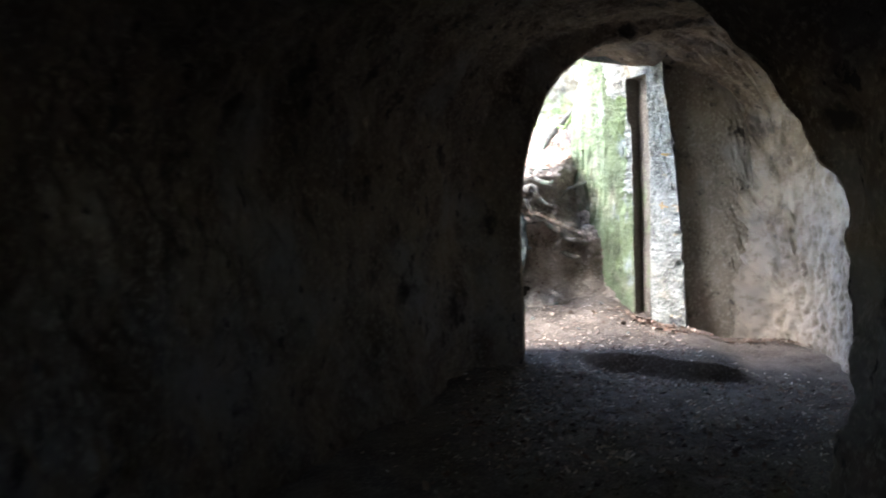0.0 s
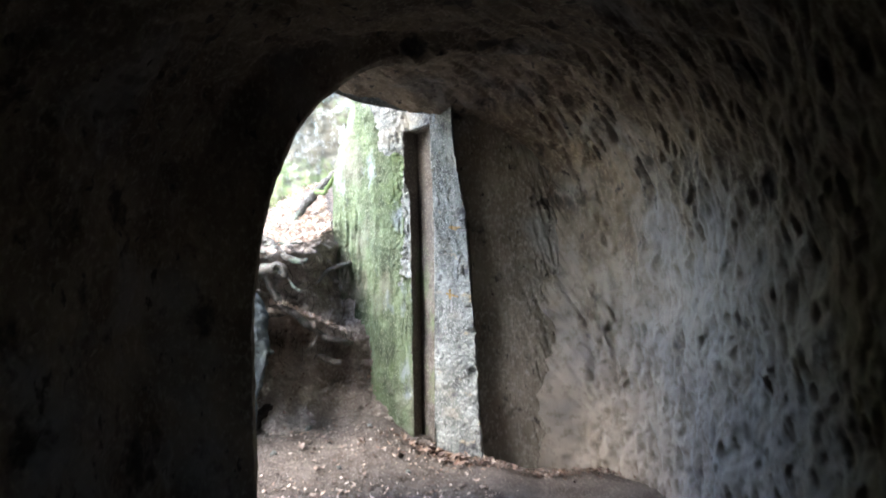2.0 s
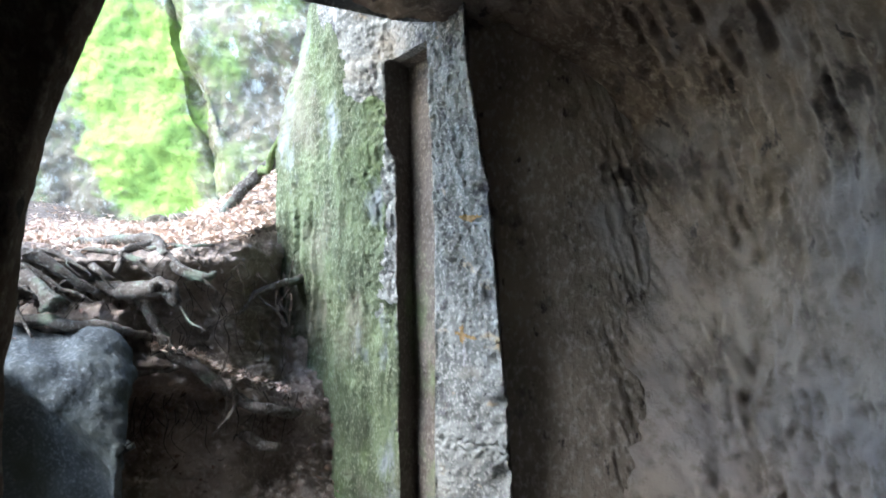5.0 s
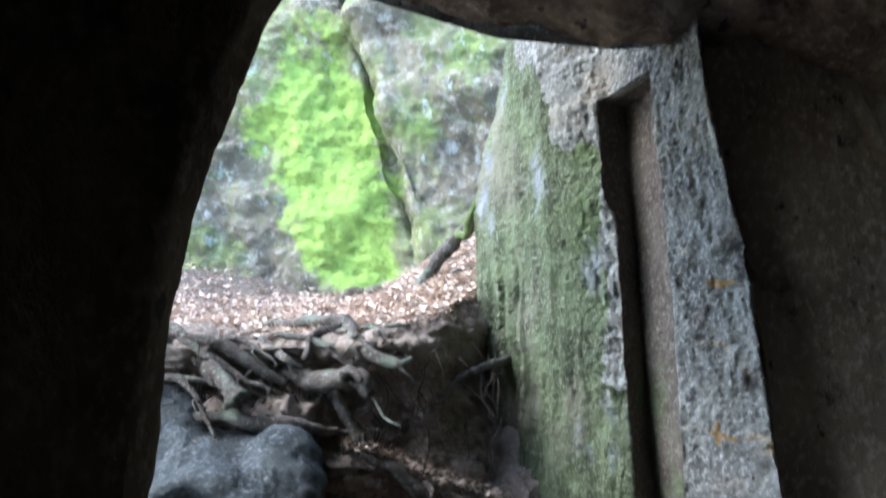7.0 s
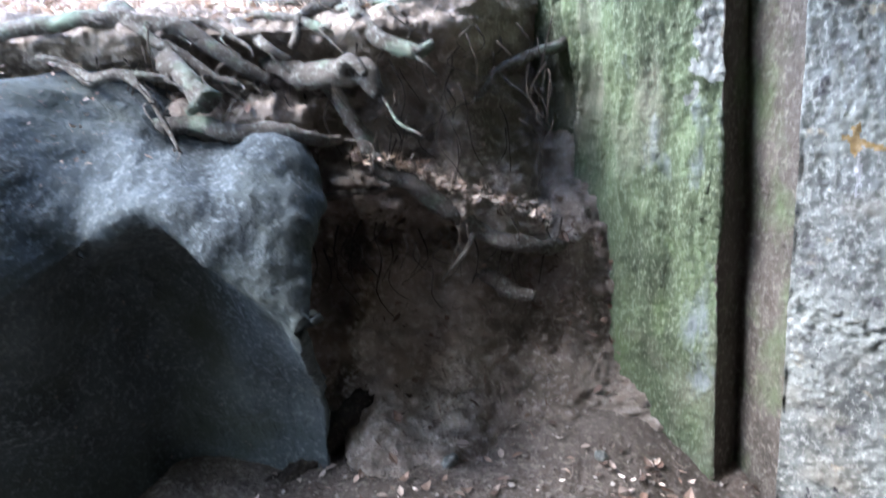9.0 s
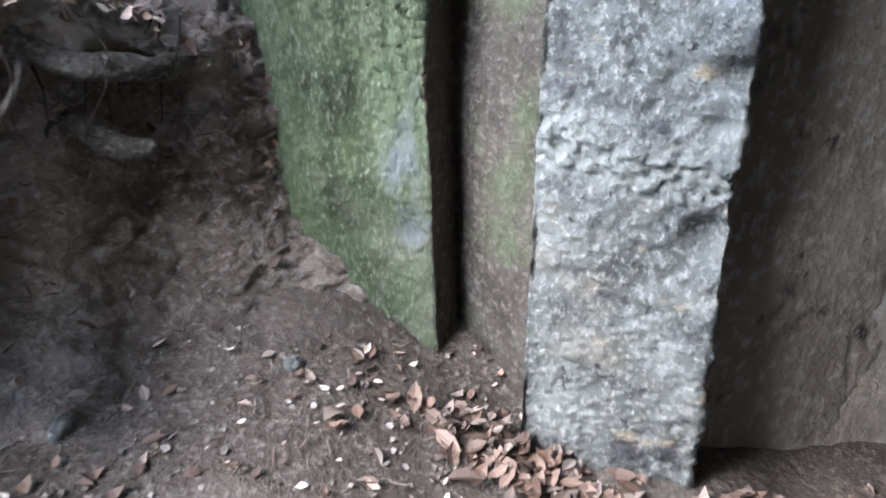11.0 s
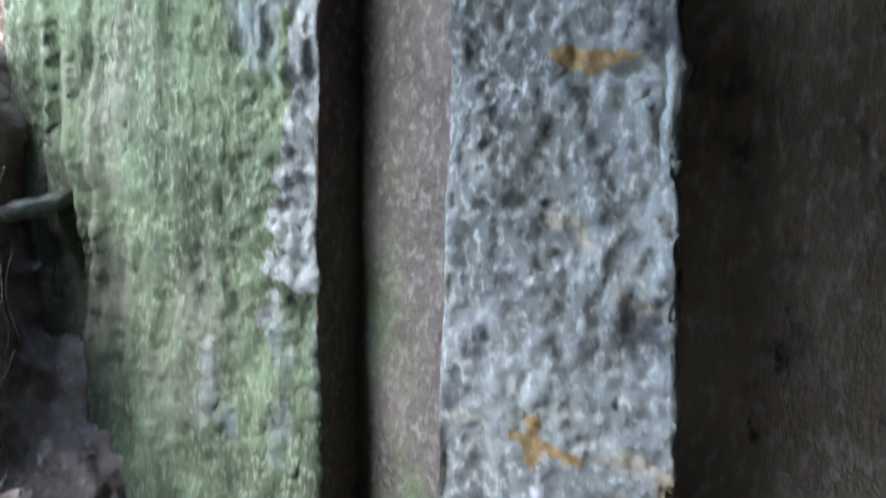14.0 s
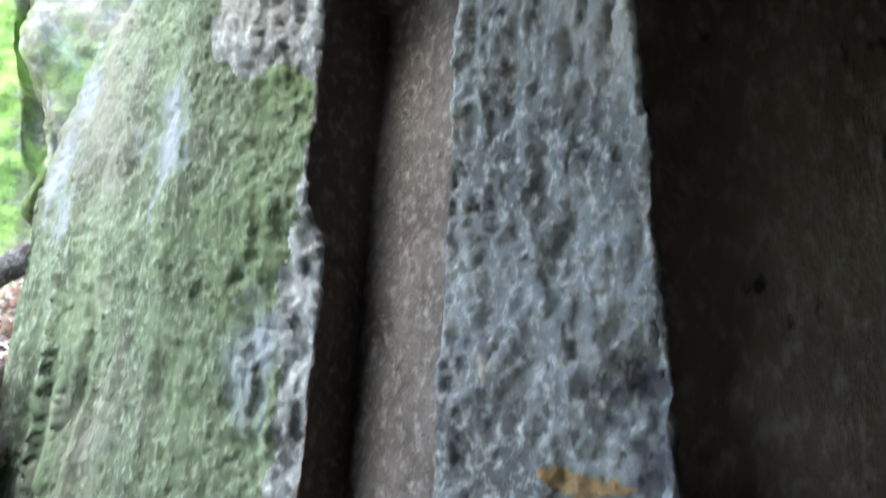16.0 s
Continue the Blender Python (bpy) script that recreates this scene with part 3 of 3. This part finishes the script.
# ---- roots ----
def tube(pts, radii, sides=10, knots=8, bumps=0.45):
    """A knobbly tapering tube along a smooth line through a few points."""
    pts = [Vector(p) for p in pts]
    pts = [pts[0] * 2 - pts[1]] + pts + [pts[-1] * 2 - pts[-2]]
    line, rad = [], []
    for k in range(1, len(pts) - 2):
        a, b, c, d = pts[k - 1 : k + 3]
        for i in range(knots):
            t = i / knots
            line.append(0.5 * (2 * b + (c - a) * t + (2 * a - 5 * b + 4 * c - d) * t * t + (3 * b - a - 3 * c + d) * t**3))
            rad.append(np.interp(k - 1 + t, range(len(radii)), radii))
    line.append(pts[-2])
    rad.append(radii[-1])
    verts, faces = [], []
    up = Vector((0.3, 0.5, 0.8))
    for k, p in enumerate(line):
        way = (line[min(k + 1, len(line) - 1)] - line[max(k - 1, 0)]).normalized()
        side = way.cross(up).normalized()
        top = side.cross(way)
        wig = Vector((noise.noise(p * 9), noise.noise(p * 9 + Vector((5, 0, 0))), noise.noise(p * 9 + Vector((0, 5, 0))))) * 0.02
        for s in range(sides):
            a = 2 * math.pi * s / sides
            r = rad[k] * (1 + bumps * noise.noise(p * 30 + Vector((math.cos(a), math.sin(a), 0)) * 1.2) + 0.12 * math.cos(3 * a + k * 0.2))
            verts.append(p + wig + (side * math.cos(a) + top * math.sin(a)) * r)
    n = len(line)
    for k in range(n - 1):
        for s in range(sides):
            t = (s + 1) % sides
            faces.append((k * sides + s, k * sides + t, (k + 1) * sides + t, (k + 1) * sides + s))
    faces += [tuple(range(sides))[::-1], tuple((n - 1) * sides + s for s in range(sides))]
    return verts, faces


def joined(parts):
    verts, faces = [], []
    for v, f in parts:
        n = len(verts)
        verts += v
        faces += [tuple(i + n for i in g) for g in f]
    return verts, faces


def root(name, label, limbs, mat=None, category="root", strands=2):
    """A root with its main limb, side limbs and thin strands as parts."""
    rnd = random.Random(label)
    ob = new(name)
    foot = Vector(limbs[0][0][0])
    ob.location = foot
    limbs = [([tuple(Vector(p) - foot) for p in pts], radii) for pts, radii in limbs]
    for k, limb in enumerate(limbs):
        mesh_object("main_root" if k == 0 else "side_root", *tube(*limb), mat or BARK, parent=ob)
    pts, radii = limbs[0]
    for _ in range(strands):
        k = rnd.randrange(1, len(pts))
        a = Vector(pts[k])
        b = a + Vector((rnd.uniform(-0.09, 0.09), rnd.uniform(-0.07, 0.02), rnd.uniform(-0.10, 0.01)))
        c = b + Vector((rnd.uniform(-0.08, 0.08), rnd.uniform(-0.03, 0.03), rnd.uniform(-0.10, -0.01)))
        mesh_object("strand", *tube([a, b, c], [radii[k] * 0.35, radii[k] * 0.25, 0.002], 6, 5), mat or BARK, parent=ob)
    return tagged(ob, label, category, group="roots of the bank")


root("tree_root", "thick grey broken root hanging over the bank edge", [([(1.02, 5.45, 1.33), (1.13, 5.34, 1.31), (1.28, 5.24, 1.23), (1.37, 5.17, 1.15), (1.46, 5.12, 1.08)], [0.03, 0.034, 0.032, 0.03, 0.034]),
     ([(1.44, 5.13, 1.09), (1.41, 5.08, 1.06)], [0.022, 0.012])])
root("tree_root", "pale knobbly root stub on the bank edge", [([(1.45, 5.46, 1.17), (1.57, 5.36, 1.15), (1.72, 5.28, 1.13), (1.82, 5.27, 1.13), (1.87, 5.26, 1.07)], [0.02, 0.03, 0.036, 0.034, 0.018]),
     ([(1.74, 5.28, 1.14), (1.80, 5.22, 1.16), (1.86, 5.2, 1.13)], [0.024, 0.018, 0.01])])
root("tree_root", "long brown root winding down the bank", [([(1.66, 5.36, 1.13), (1.77, 5.36, 0.99), (1.81, 5.36, 0.91), (1.89, 5.36, 0.84), (2.0, 5.38, 0.76), (2.1, 5.44, 0.66), (2.24, 5.48, 0.61), (2.34, 5.58, 0.59)],
      [0.018, 0.022, 0.026, 0.024, 0.028, 0.026, 0.026, 0.02]), ([(1.89, 5.36, 0.84), (1.76, 5.34, 0.80), (1.62, 5.3, 0.79)], [0.018, 0.014, 0.008])])
root("tree_root", "short broken grey root at the foot of the bank", [([(2.0, 5.66, 0.52), (2.08, 5.56, 0.50), (2.18, 5.5, 0.48), (2.26, 5.46, 0.46)], [0.02, 0.022, 0.026, 0.016])])
root("tree_root", "forked grey-green root crossing the bank edge", [([(1.30, 5.8, 1.35), (1.46, 5.66, 1.35), (1.72, 5.54, 1.345), (1.79, 5.38, 1.27), (1.96, 5.28, 1.19), (2.02, 5.30, 1.20)], [0.014, 0.02, 0.026, 0.026, 0.02, 0.01]),
     ([(1.74, 5.54, 1.34), (1.64, 5.40, 1.29), (1.62, 5.32, 1.21)], [0.02, 0.018, 0.012])])
root("tree_root", "thin root along the bank edge", [([(1.36, 5.44, 1.28), (1.46, 5.38, 1.27), (1.57, 5.28, 1.22), (1.62, 5.30, 1.17)], [0.012, 0.016, 0.014, 0.008])])
root("tree_root", "dark root running along the bank edge", [([(0.75, 5.15, 1.26), (0.97, 5.16, 1.285), (1.15, 5.20, 1.30), (1.30, 5.24, 1.28), (1.46, 5.26, 1.19), (1.56, 5.30, 1.11)], [0.02, 0.022, 0.022, 0.024, 0.022, 0.014])])
root("tree_root", "dark green root leaning against the rock face", [([(2.36, 6.75, 2.05), (2.21, 6.68, 1.93), (2.12, 6.62, 1.83), (2.0, 6.55, 1.70), (1.93, 6.45, 1.57), (1.88, 6.3, 1.44)], [0.03, 0.032, 0.034, 0.036, 0.03, 0.024])])
root("climbing_root", "slender moss-green root climbing the edge of the rock", [([(2.44, 5.94, 2.75), (2.415, 5.94, 2.5), (2.385, 5.95, 2.32), (2.34, 5.96, 2.13), (2.26, 5.98, 1.94), (2.19, 6.06, 1.80), (2.15, 6.35, 1.78), (2.10, 6.60, 1.81)], [0.012, 0.013, 0.014, 0.015, 0.016, 0.018, 0.02, 0.024])], MOSSY_BARK, strands=0)
root("tree_root", "small pale root beside the green rock", [([(2.35, 5.84, 1.19), (2.25, 5.72, 1.15), (2.16, 5.62, 1.11), (2.08, 5.58, 1.03)], [0.018, 0.016, 0.014, 0.008])])
root("tree_root", "low root under the earth ledge", [([(1.16, 5.22, 1.03), (1.28, 5.16, 1.03), (1.46, 5.14, 1.01), (1.66, 5.2, 0.98), (1.75, 5.3, 0.95)], [0.016, 0.02, 0.024, 0.02, 0.012])])
root("rotten_branch", "dark rotten branch leaning on the foot of the bank", [([(1.88, 5.52, 0.32), (1.80, 5.40, 0.21), (1.70, 5.30, 0.11), (1.58, 5.18, 0.0), (1.52, 5.10, -0.1)], [0.012, 0.03, 0.045, 0.045, 0.04])], DARKWOOD, "branch")
rnd = random.Random(21)
for k in range(9):
    x = rnd.uniform(0.85, 1.6)
    y = float(bank_line(x)) + rnd.uniform(-0.02, 0.28)
    line, r = [], rnd.uniform(0.006, 0.014)
    turn = rnd.uniform(-0.6, 0.6)
    for _ in range(5):
        line.append((x, y, float(plateau(np.array([x]), np.array([y]))[0]) + 0.035 - max(0.0, float(bank_line(x)) + 0.05 - y) * 1.2))
        turn += rnd.uniform(-0.5, 0.5)
        x, y = x + 0.10 * math.cos(turn), y + 0.07 * math.sin(turn)
    root("tree_root", "thin grey root creeping along the bank edge", [(line, [r * 0.6, r, r * 1.1, r, r * 0.5])], strands=2)
rnd = random.Random(5)
hairs = []
for _ in range(170):
    x = rnd.uniform(1.0, 2.35)
    z = rnd.choice((1.22, 1.12, 0.98, 0.68, 0.62)) + rnd.uniform(-0.05, 0.05)
    y = float(bank_line(x)) + rnd.uniform(-0.05, 0.16)
    ln = rnd.uniform(0.05, 0.2)
    hairs.append(tube([(x, y, z), (x + rnd.uniform(-0.04, 0.04), y - rnd.uniform(0, 0.04), z - ln * 0.5), (x + rnd.uniform(-0.06, 0.06), y - rnd.uniform(-0.02, 0.05), z - ln)], [0.003, 0.002, 0.001], 4, 3, 0))
tagged(mesh_object("rootlets", *joined(hairs), DARKWOOD), "fine hanging rootlets under the bank edge", "rootlets", kind="stuff")


# ---- leaf litter ----
def leaf_shape(size, rnd, slim=0.45):
    """A curled pointed leaf, tip along x: six points each side of a fold."""
    w, curl, fold = size * slim * rnd.uniform(0.8, 1.2), rnd.uniform(-0.3, 0.8), rnd.uniform(0.1, 0.6)
    rib = [(size * (t - 0.5), 0, curl * size * (t - 0.5) ** 2 * 2) for t in (0, 0.3, 0.65, 1)]
    verts = list(rib)
    for sgn in (1, -1):
        for t, k in ((0.25, 0.42), (0.6, 0.5)):
            verts.append((size * (t - 0.5), sgn * w * k * rnd.uniform(0.8, 1.2), curl * size * (t - 0.5) ** 2 * 2 + fold * w * k))
    faces = [(0, 1, 4), (1, 5, 4), (1, 2, 5), (2, 3, 5), (0, 6, 1), (1, 6, 7), (1, 7, 2), (2, 7, 3)]
    return verts, faces


def leaf_at(place, size, rnd, tilt=0.35, slim=0.45):
    m = Matrix.LocRotScale(place, Euler((rnd.uniform(-tilt, tilt), rnd.uniform(-tilt, tilt), rnd.uniform(0, 6.3))), None)
    v, f = leaf_shape(size, rnd, slim)
    return [m @ Vector(p) for p in v], f


def floor_z(x, y):
    return float(ground_height(np.array([x]), np.array([y]))[0])


def scatter(name, label, count, where, sizes, mat, seed, lift=0.006, tilt=0.35, slim=0.45, top=False):
    rnd = random.Random(seed)
    spots = np.array([where(rnd) for _ in range(count)])
    heights = plateau(spots[:, 0], spots[:, 1]) + 0.02 if top else ground_height(spots[:, 0], spots[:, 1])
    parts = [leaf_at((x, y, z + lift + rnd.uniform(0, lift)), rnd.uniform(*sizes), rnd, tilt, slim) for (x, y), z in zip(spots, heights)]
    return tagged(mesh_object(name, *joined(parts), mat, smooth=False), label, name.replace("_", " "), kind="stuff")


def along_wall(r):
    x = r.uniform(2.85, 4.2)
    return x, (5.10 - 0.9 * (x - 2.85) if x < 3.08 else 4.9 - 0.5 * max(0, x - 3.9)) - abs(r.gauss(0, 0.10)) - 0.02


def slot_foot(r):
    t = r.random()
    return 2.72 + 0.25 * t + r.gauss(0, 0.05), 5.24 - 0.3 * t - abs(r.gauss(0, 0.09))


def doorway(r):
    return r.uniform(1.5, 3.1), r.uniform(3.4, 5.4)


def inner(r):
    return r.uniform(1.3, 4.0), r.uniform(0.8, 3.6)


def plateau_spot(r):
    x = r.uniform(-0.6, 2.2)
    return x, float(bank_line(x)) + 0.12 + 0.5 * float(ss(1.95, 2.4, x)) + abs(r.gauss(0, 1.4))


scatter("leaf_litter", "drift of brown beech leaves along the wall foot", 950, along_wall, (0.012, 0.05), LITTER, 1, 0.014, 0.5)
scatter("leaf_litter", "heap of pale dry leaves at the foot of the jamb", 170, slot_foot, (0.03, 0.08), LITTER, 2, 0.018, 0.6)
scatter("leaf_litter", "scattered dry leaves on the trodden earth", 520, doorway, (0.015, 0.05), LITTER, 3, 0.006, 0.4)
scatter("leaf_litter", "dry leaves on the passage floor", 1300, inner, (0.025, 0.075), LITTER, 4, 0.008, 0.5)
scatter("leaf_litter", "pale dry leaf bits beside the passage step", 520, lambda r: (r.gauss(1.95, 0.4), r.uniform(2.2, 3.7)), (0.025, 0.06), LITTER, 12, 0.008, 0.5)
# forest litter: brightness of the open sky painted into the leaves
scatter("leaf_litter", "thick leaf litter on the forest ground, sunlight put into its colour", 9000, plateau_spot, (0.025, 0.065), BRIGHTENED_LITTER, 5, 0.01, 0.5, top=True)
scatter("needle_litter", "dry needles and twigs strewn over the forest ground", 4500, plateau_spot, (0.05, 0.14), BRIGHTENED_LITTER, 6, 0.012, 0.3, 0.05, top=True)
scatter("grit", "pale grit and broken bits on the trodden earth", 1900, doorway, (0.005, 0.018), GRIT, 7, 0.003, 0.6, 0.9)
scatter("grit", "pale grit and broken bits on the passage floor", 2600, inner, (0.01, 0.03), GRIT, 8, 0.004, 0.6, 0.9)


def on_bank(count, seed, mat, label, sizes, spots, spread):
    """Bits of litter caught on the ledge of the bank."""
    rnd, parts = random.Random(seed), []
    for _ in range(count):
        x = rnd.uniform(*spots)
        y = float(bank_line(x)) + 0.03 + rnd.uniform(*spread)
        parts.append(leaf_at((x, y, float(ledge_height(x)) + 0.035 + rnd.uniform(0, 0.03)), rnd.uniform(*sizes), rnd, 0.5, rnd.choice((0.1, 0.1, 0.5))))
    return tagged(mesh_object("leaf_litter", *joined(parts), mat, smooth=False), label, "leaf litter", kind="stuff")


on_bank(420, 31, BRIGHTENED_LITTER, "dry needles and leaf bits caught on the earth ledge", (0.015, 0.05), (1.75, 2.3), (-0.03, 0.12))
rnd, bits = random.Random(36), []
for _ in range(650):
    p = Vector(bank_face[rnd.randrange(len(bank_face))])
    bits.append(leaf_at(p + Vector((0, -0.008, 0.004)), rnd.uniform(0.012, 0.05), rnd, 0.9, rnd.choice((0.08, 0.08, 0.12, 0.5))))
for _ in range(220):
    p = Vector(upper_ledge[rnd.randrange(len(upper_ledge))])
    bits.append(leaf_at(p + Vector((0, -0.006, 0.008)), rnd.uniform(0.012, 0.04), rnd, 0.6, rnd.choice((0.1, 0.5))))
tagged(mesh_object("needle_litter", *joined(bits), LITTER, smooth=False), "dry needles and leaf bits clinging to the earth slope", "needle litter", kind="stuff")
rnd, bits = random.Random(37), []
for _ in range(320):
    x, y, z = boulder_at(rnd.gauss(0.98, 0.16), rnd.uniform(1.8, 3.6))
    bits.append(leaf_at((x, y, z + 0.02), rnd.uniform(0.008, 0.024), rnd, 0.5, rnd.choice((0.15, 0.5))))
tagged(mesh_object("leaf_litter", *joined(bits), LITTER, smooth=False), "dry needles and leaf bits lying on the boulder", "leaf litter", kind="stuff")
scatter("leaf_litter", "pale leaf bits trodden into the passage floor", 650, lambda r: (r.gauss(2.0, 0.45), r.uniform(1.6, 4.4)), (0.02, 0.05), BRIGHTENED_LITTER, 32, 0.008, 0.5)
scatter("leaf_litter", "pale leaf bits on the floor below the step", 500, lambda r: (r.uniform(2.2, 3.9), r.uniform(1.8, 3.8)), (0.015, 0.04), BRIGHTENED_LITTER, 33, 0.008, 0.5)
scatter("leaf_litter", "pale leaf bits strewn over the doorway earth", 260, doorway, (0.012, 0.04), BRIGHTENED_LITTER, 34, 0.006, 0.5)
scatter("needle_litter", "dry needles and twigs on the doorway earth", 700, doorway, (0.02, 0.07), LITTER, 35, 0.005, 0.3, 0.06)
rnd = random.Random(9)
for (x, y), size, kind in (((1.906, 5.396), 0.09, "dry orange-brown fallen leaf on bare earth"), ((2.353, 4.93), 0.085, "half-green fallen leaf on bare earth"),
                           ((2.003, 4.96), 0.07, "dry orange-brown fallen leaf on bare earth"), ((1.974, 4.893), 0.07, "pale greenish fallen leaf on bare earth"),
                           ((2.853, 4.97), 0.12, "large pale pink-brown leaf leaning at the jamb"), ((3.014, 4.82), 0.11, "large pale pink-brown leaf leaning at the jamb"),
                           ((2.509, 5.154), 0.05, "small pale yellow leaf on bare earth"), ((2.146, 4.959), 0.06, "dry brown fallen leaf on bare earth")):
    v, f = leaf_at((0, 0, 0), size, rnd, 0.45, 0.6)
    ob = mesh_object("fallen_leaf", v, f, LITTER)
    ob.location = (x, y, floor_z(x, y) + 0.02)
    tagged(ob, kind, "leaf", group="leaves on the floor")


# ---- small stones and a cone ----
def stone(name, label, place, size, mat, seed):
    bm = bmesh.new()
    bmesh.ops.create_icosphere(bm, subdivisions=3, radius=1)
    for v in bm.verts:
        v.co *= 1 + 0.35 * noise.noise(v.co * 1.3 + Vector((seed, 0, 0))) + 0.1 * noise.noise(v.co * 4 + Vector((0, seed, 0)))
        v.co = Vector(a * b for a, b in zip(v.co, size))
    me = bpy.data.meshes.new(name)
    bm.to_mesh(me)
    bm.free()
    me.materials.append(mat)
    me.polygons.foreach_set("use_smooth", [True] * len(me.polygons))
    ob = new(name, me)
    ob.location = place
    ob.rotation_euler = (0.1 * seed, 0.05 * seed, seed)
    return tagged(ob, label, "stone", group="loose stones")


for k, (x, y, sz) in enumerate(((1.62, 6.9, 0.10), (1.35, 7.6, 0.14), (1.1, 6.6, 0.05))):
    stone("stone", "flat grey stone lying in the leaf litter", (x, y, float(plateau(np.array([x]), np.array([y]))[0]) + 0.03), (sz, sz * 0.7, sz * 0.4), CLIFF_ROCK, k + 1.5)
for k, (x, y, sz) in enumerate(((2.02, 5.22, 0.03), (1.95, 5.45, 0.045), (2.45, 5.3, 0.02), (2.2, 4.6, 0.018), (2.62, 4.55, 0.022), (1.8, 4.8, 0.025), (2.3, 3.7, 0.03), (3.0, 3.3, 0.03))):
    stone("stone", "small grey-brown stone on the earth floor", (x, y, floor_z(x, y) + sz * 0.3), (sz, sz * 0.8, sz * 0.55), GREY_ROCK, k + 4.2)
cone = new("pine_cone")
cone.location = (2.597, 4.763, floor_z(2.597, 4.763) + 0.02)
cone.rotation_euler = (1.4, 0.2, 0.7)
tagged(cone, "small dark open pine cone lying on the earth", "cone")
sv, sf = [(-0.006, 0, 0), (0.006, 0, 0), (0.009, 0.014, 0.003), (0, 0.02, 0.006), (-0.009, 0.014, 0.003), (0, 0.01, -0.003)], [(0, 1, 2, 3, 4), (1, 0, 5), (2, 1, 5), (3, 2, 5), (4, 3, 5), (0, 4, 5)]
scale_mesh = None
for k in range(40):
    if scale_mesh is None:
        sc = mesh_object("scale", sv, sf, DARKWOOD, parent=cone)
        scale_mesh = sc.data
    else:
        sc = new("scale", scale_mesh)
        sc.parent = cone
    r = 1 - (k / 40 - 0.35) ** 2 * 1.6
    a = k * 2.4
    sc.matrix_basis = pose(0, 0, k * 0.0011 - 0.02, 0, 0, math.degrees(a)) @ pose(0, 0.002, 0, 35 - k * 0.8, 0, 0) @ Matrix.Scale(max(r, 0.35) * 0.9, 4)
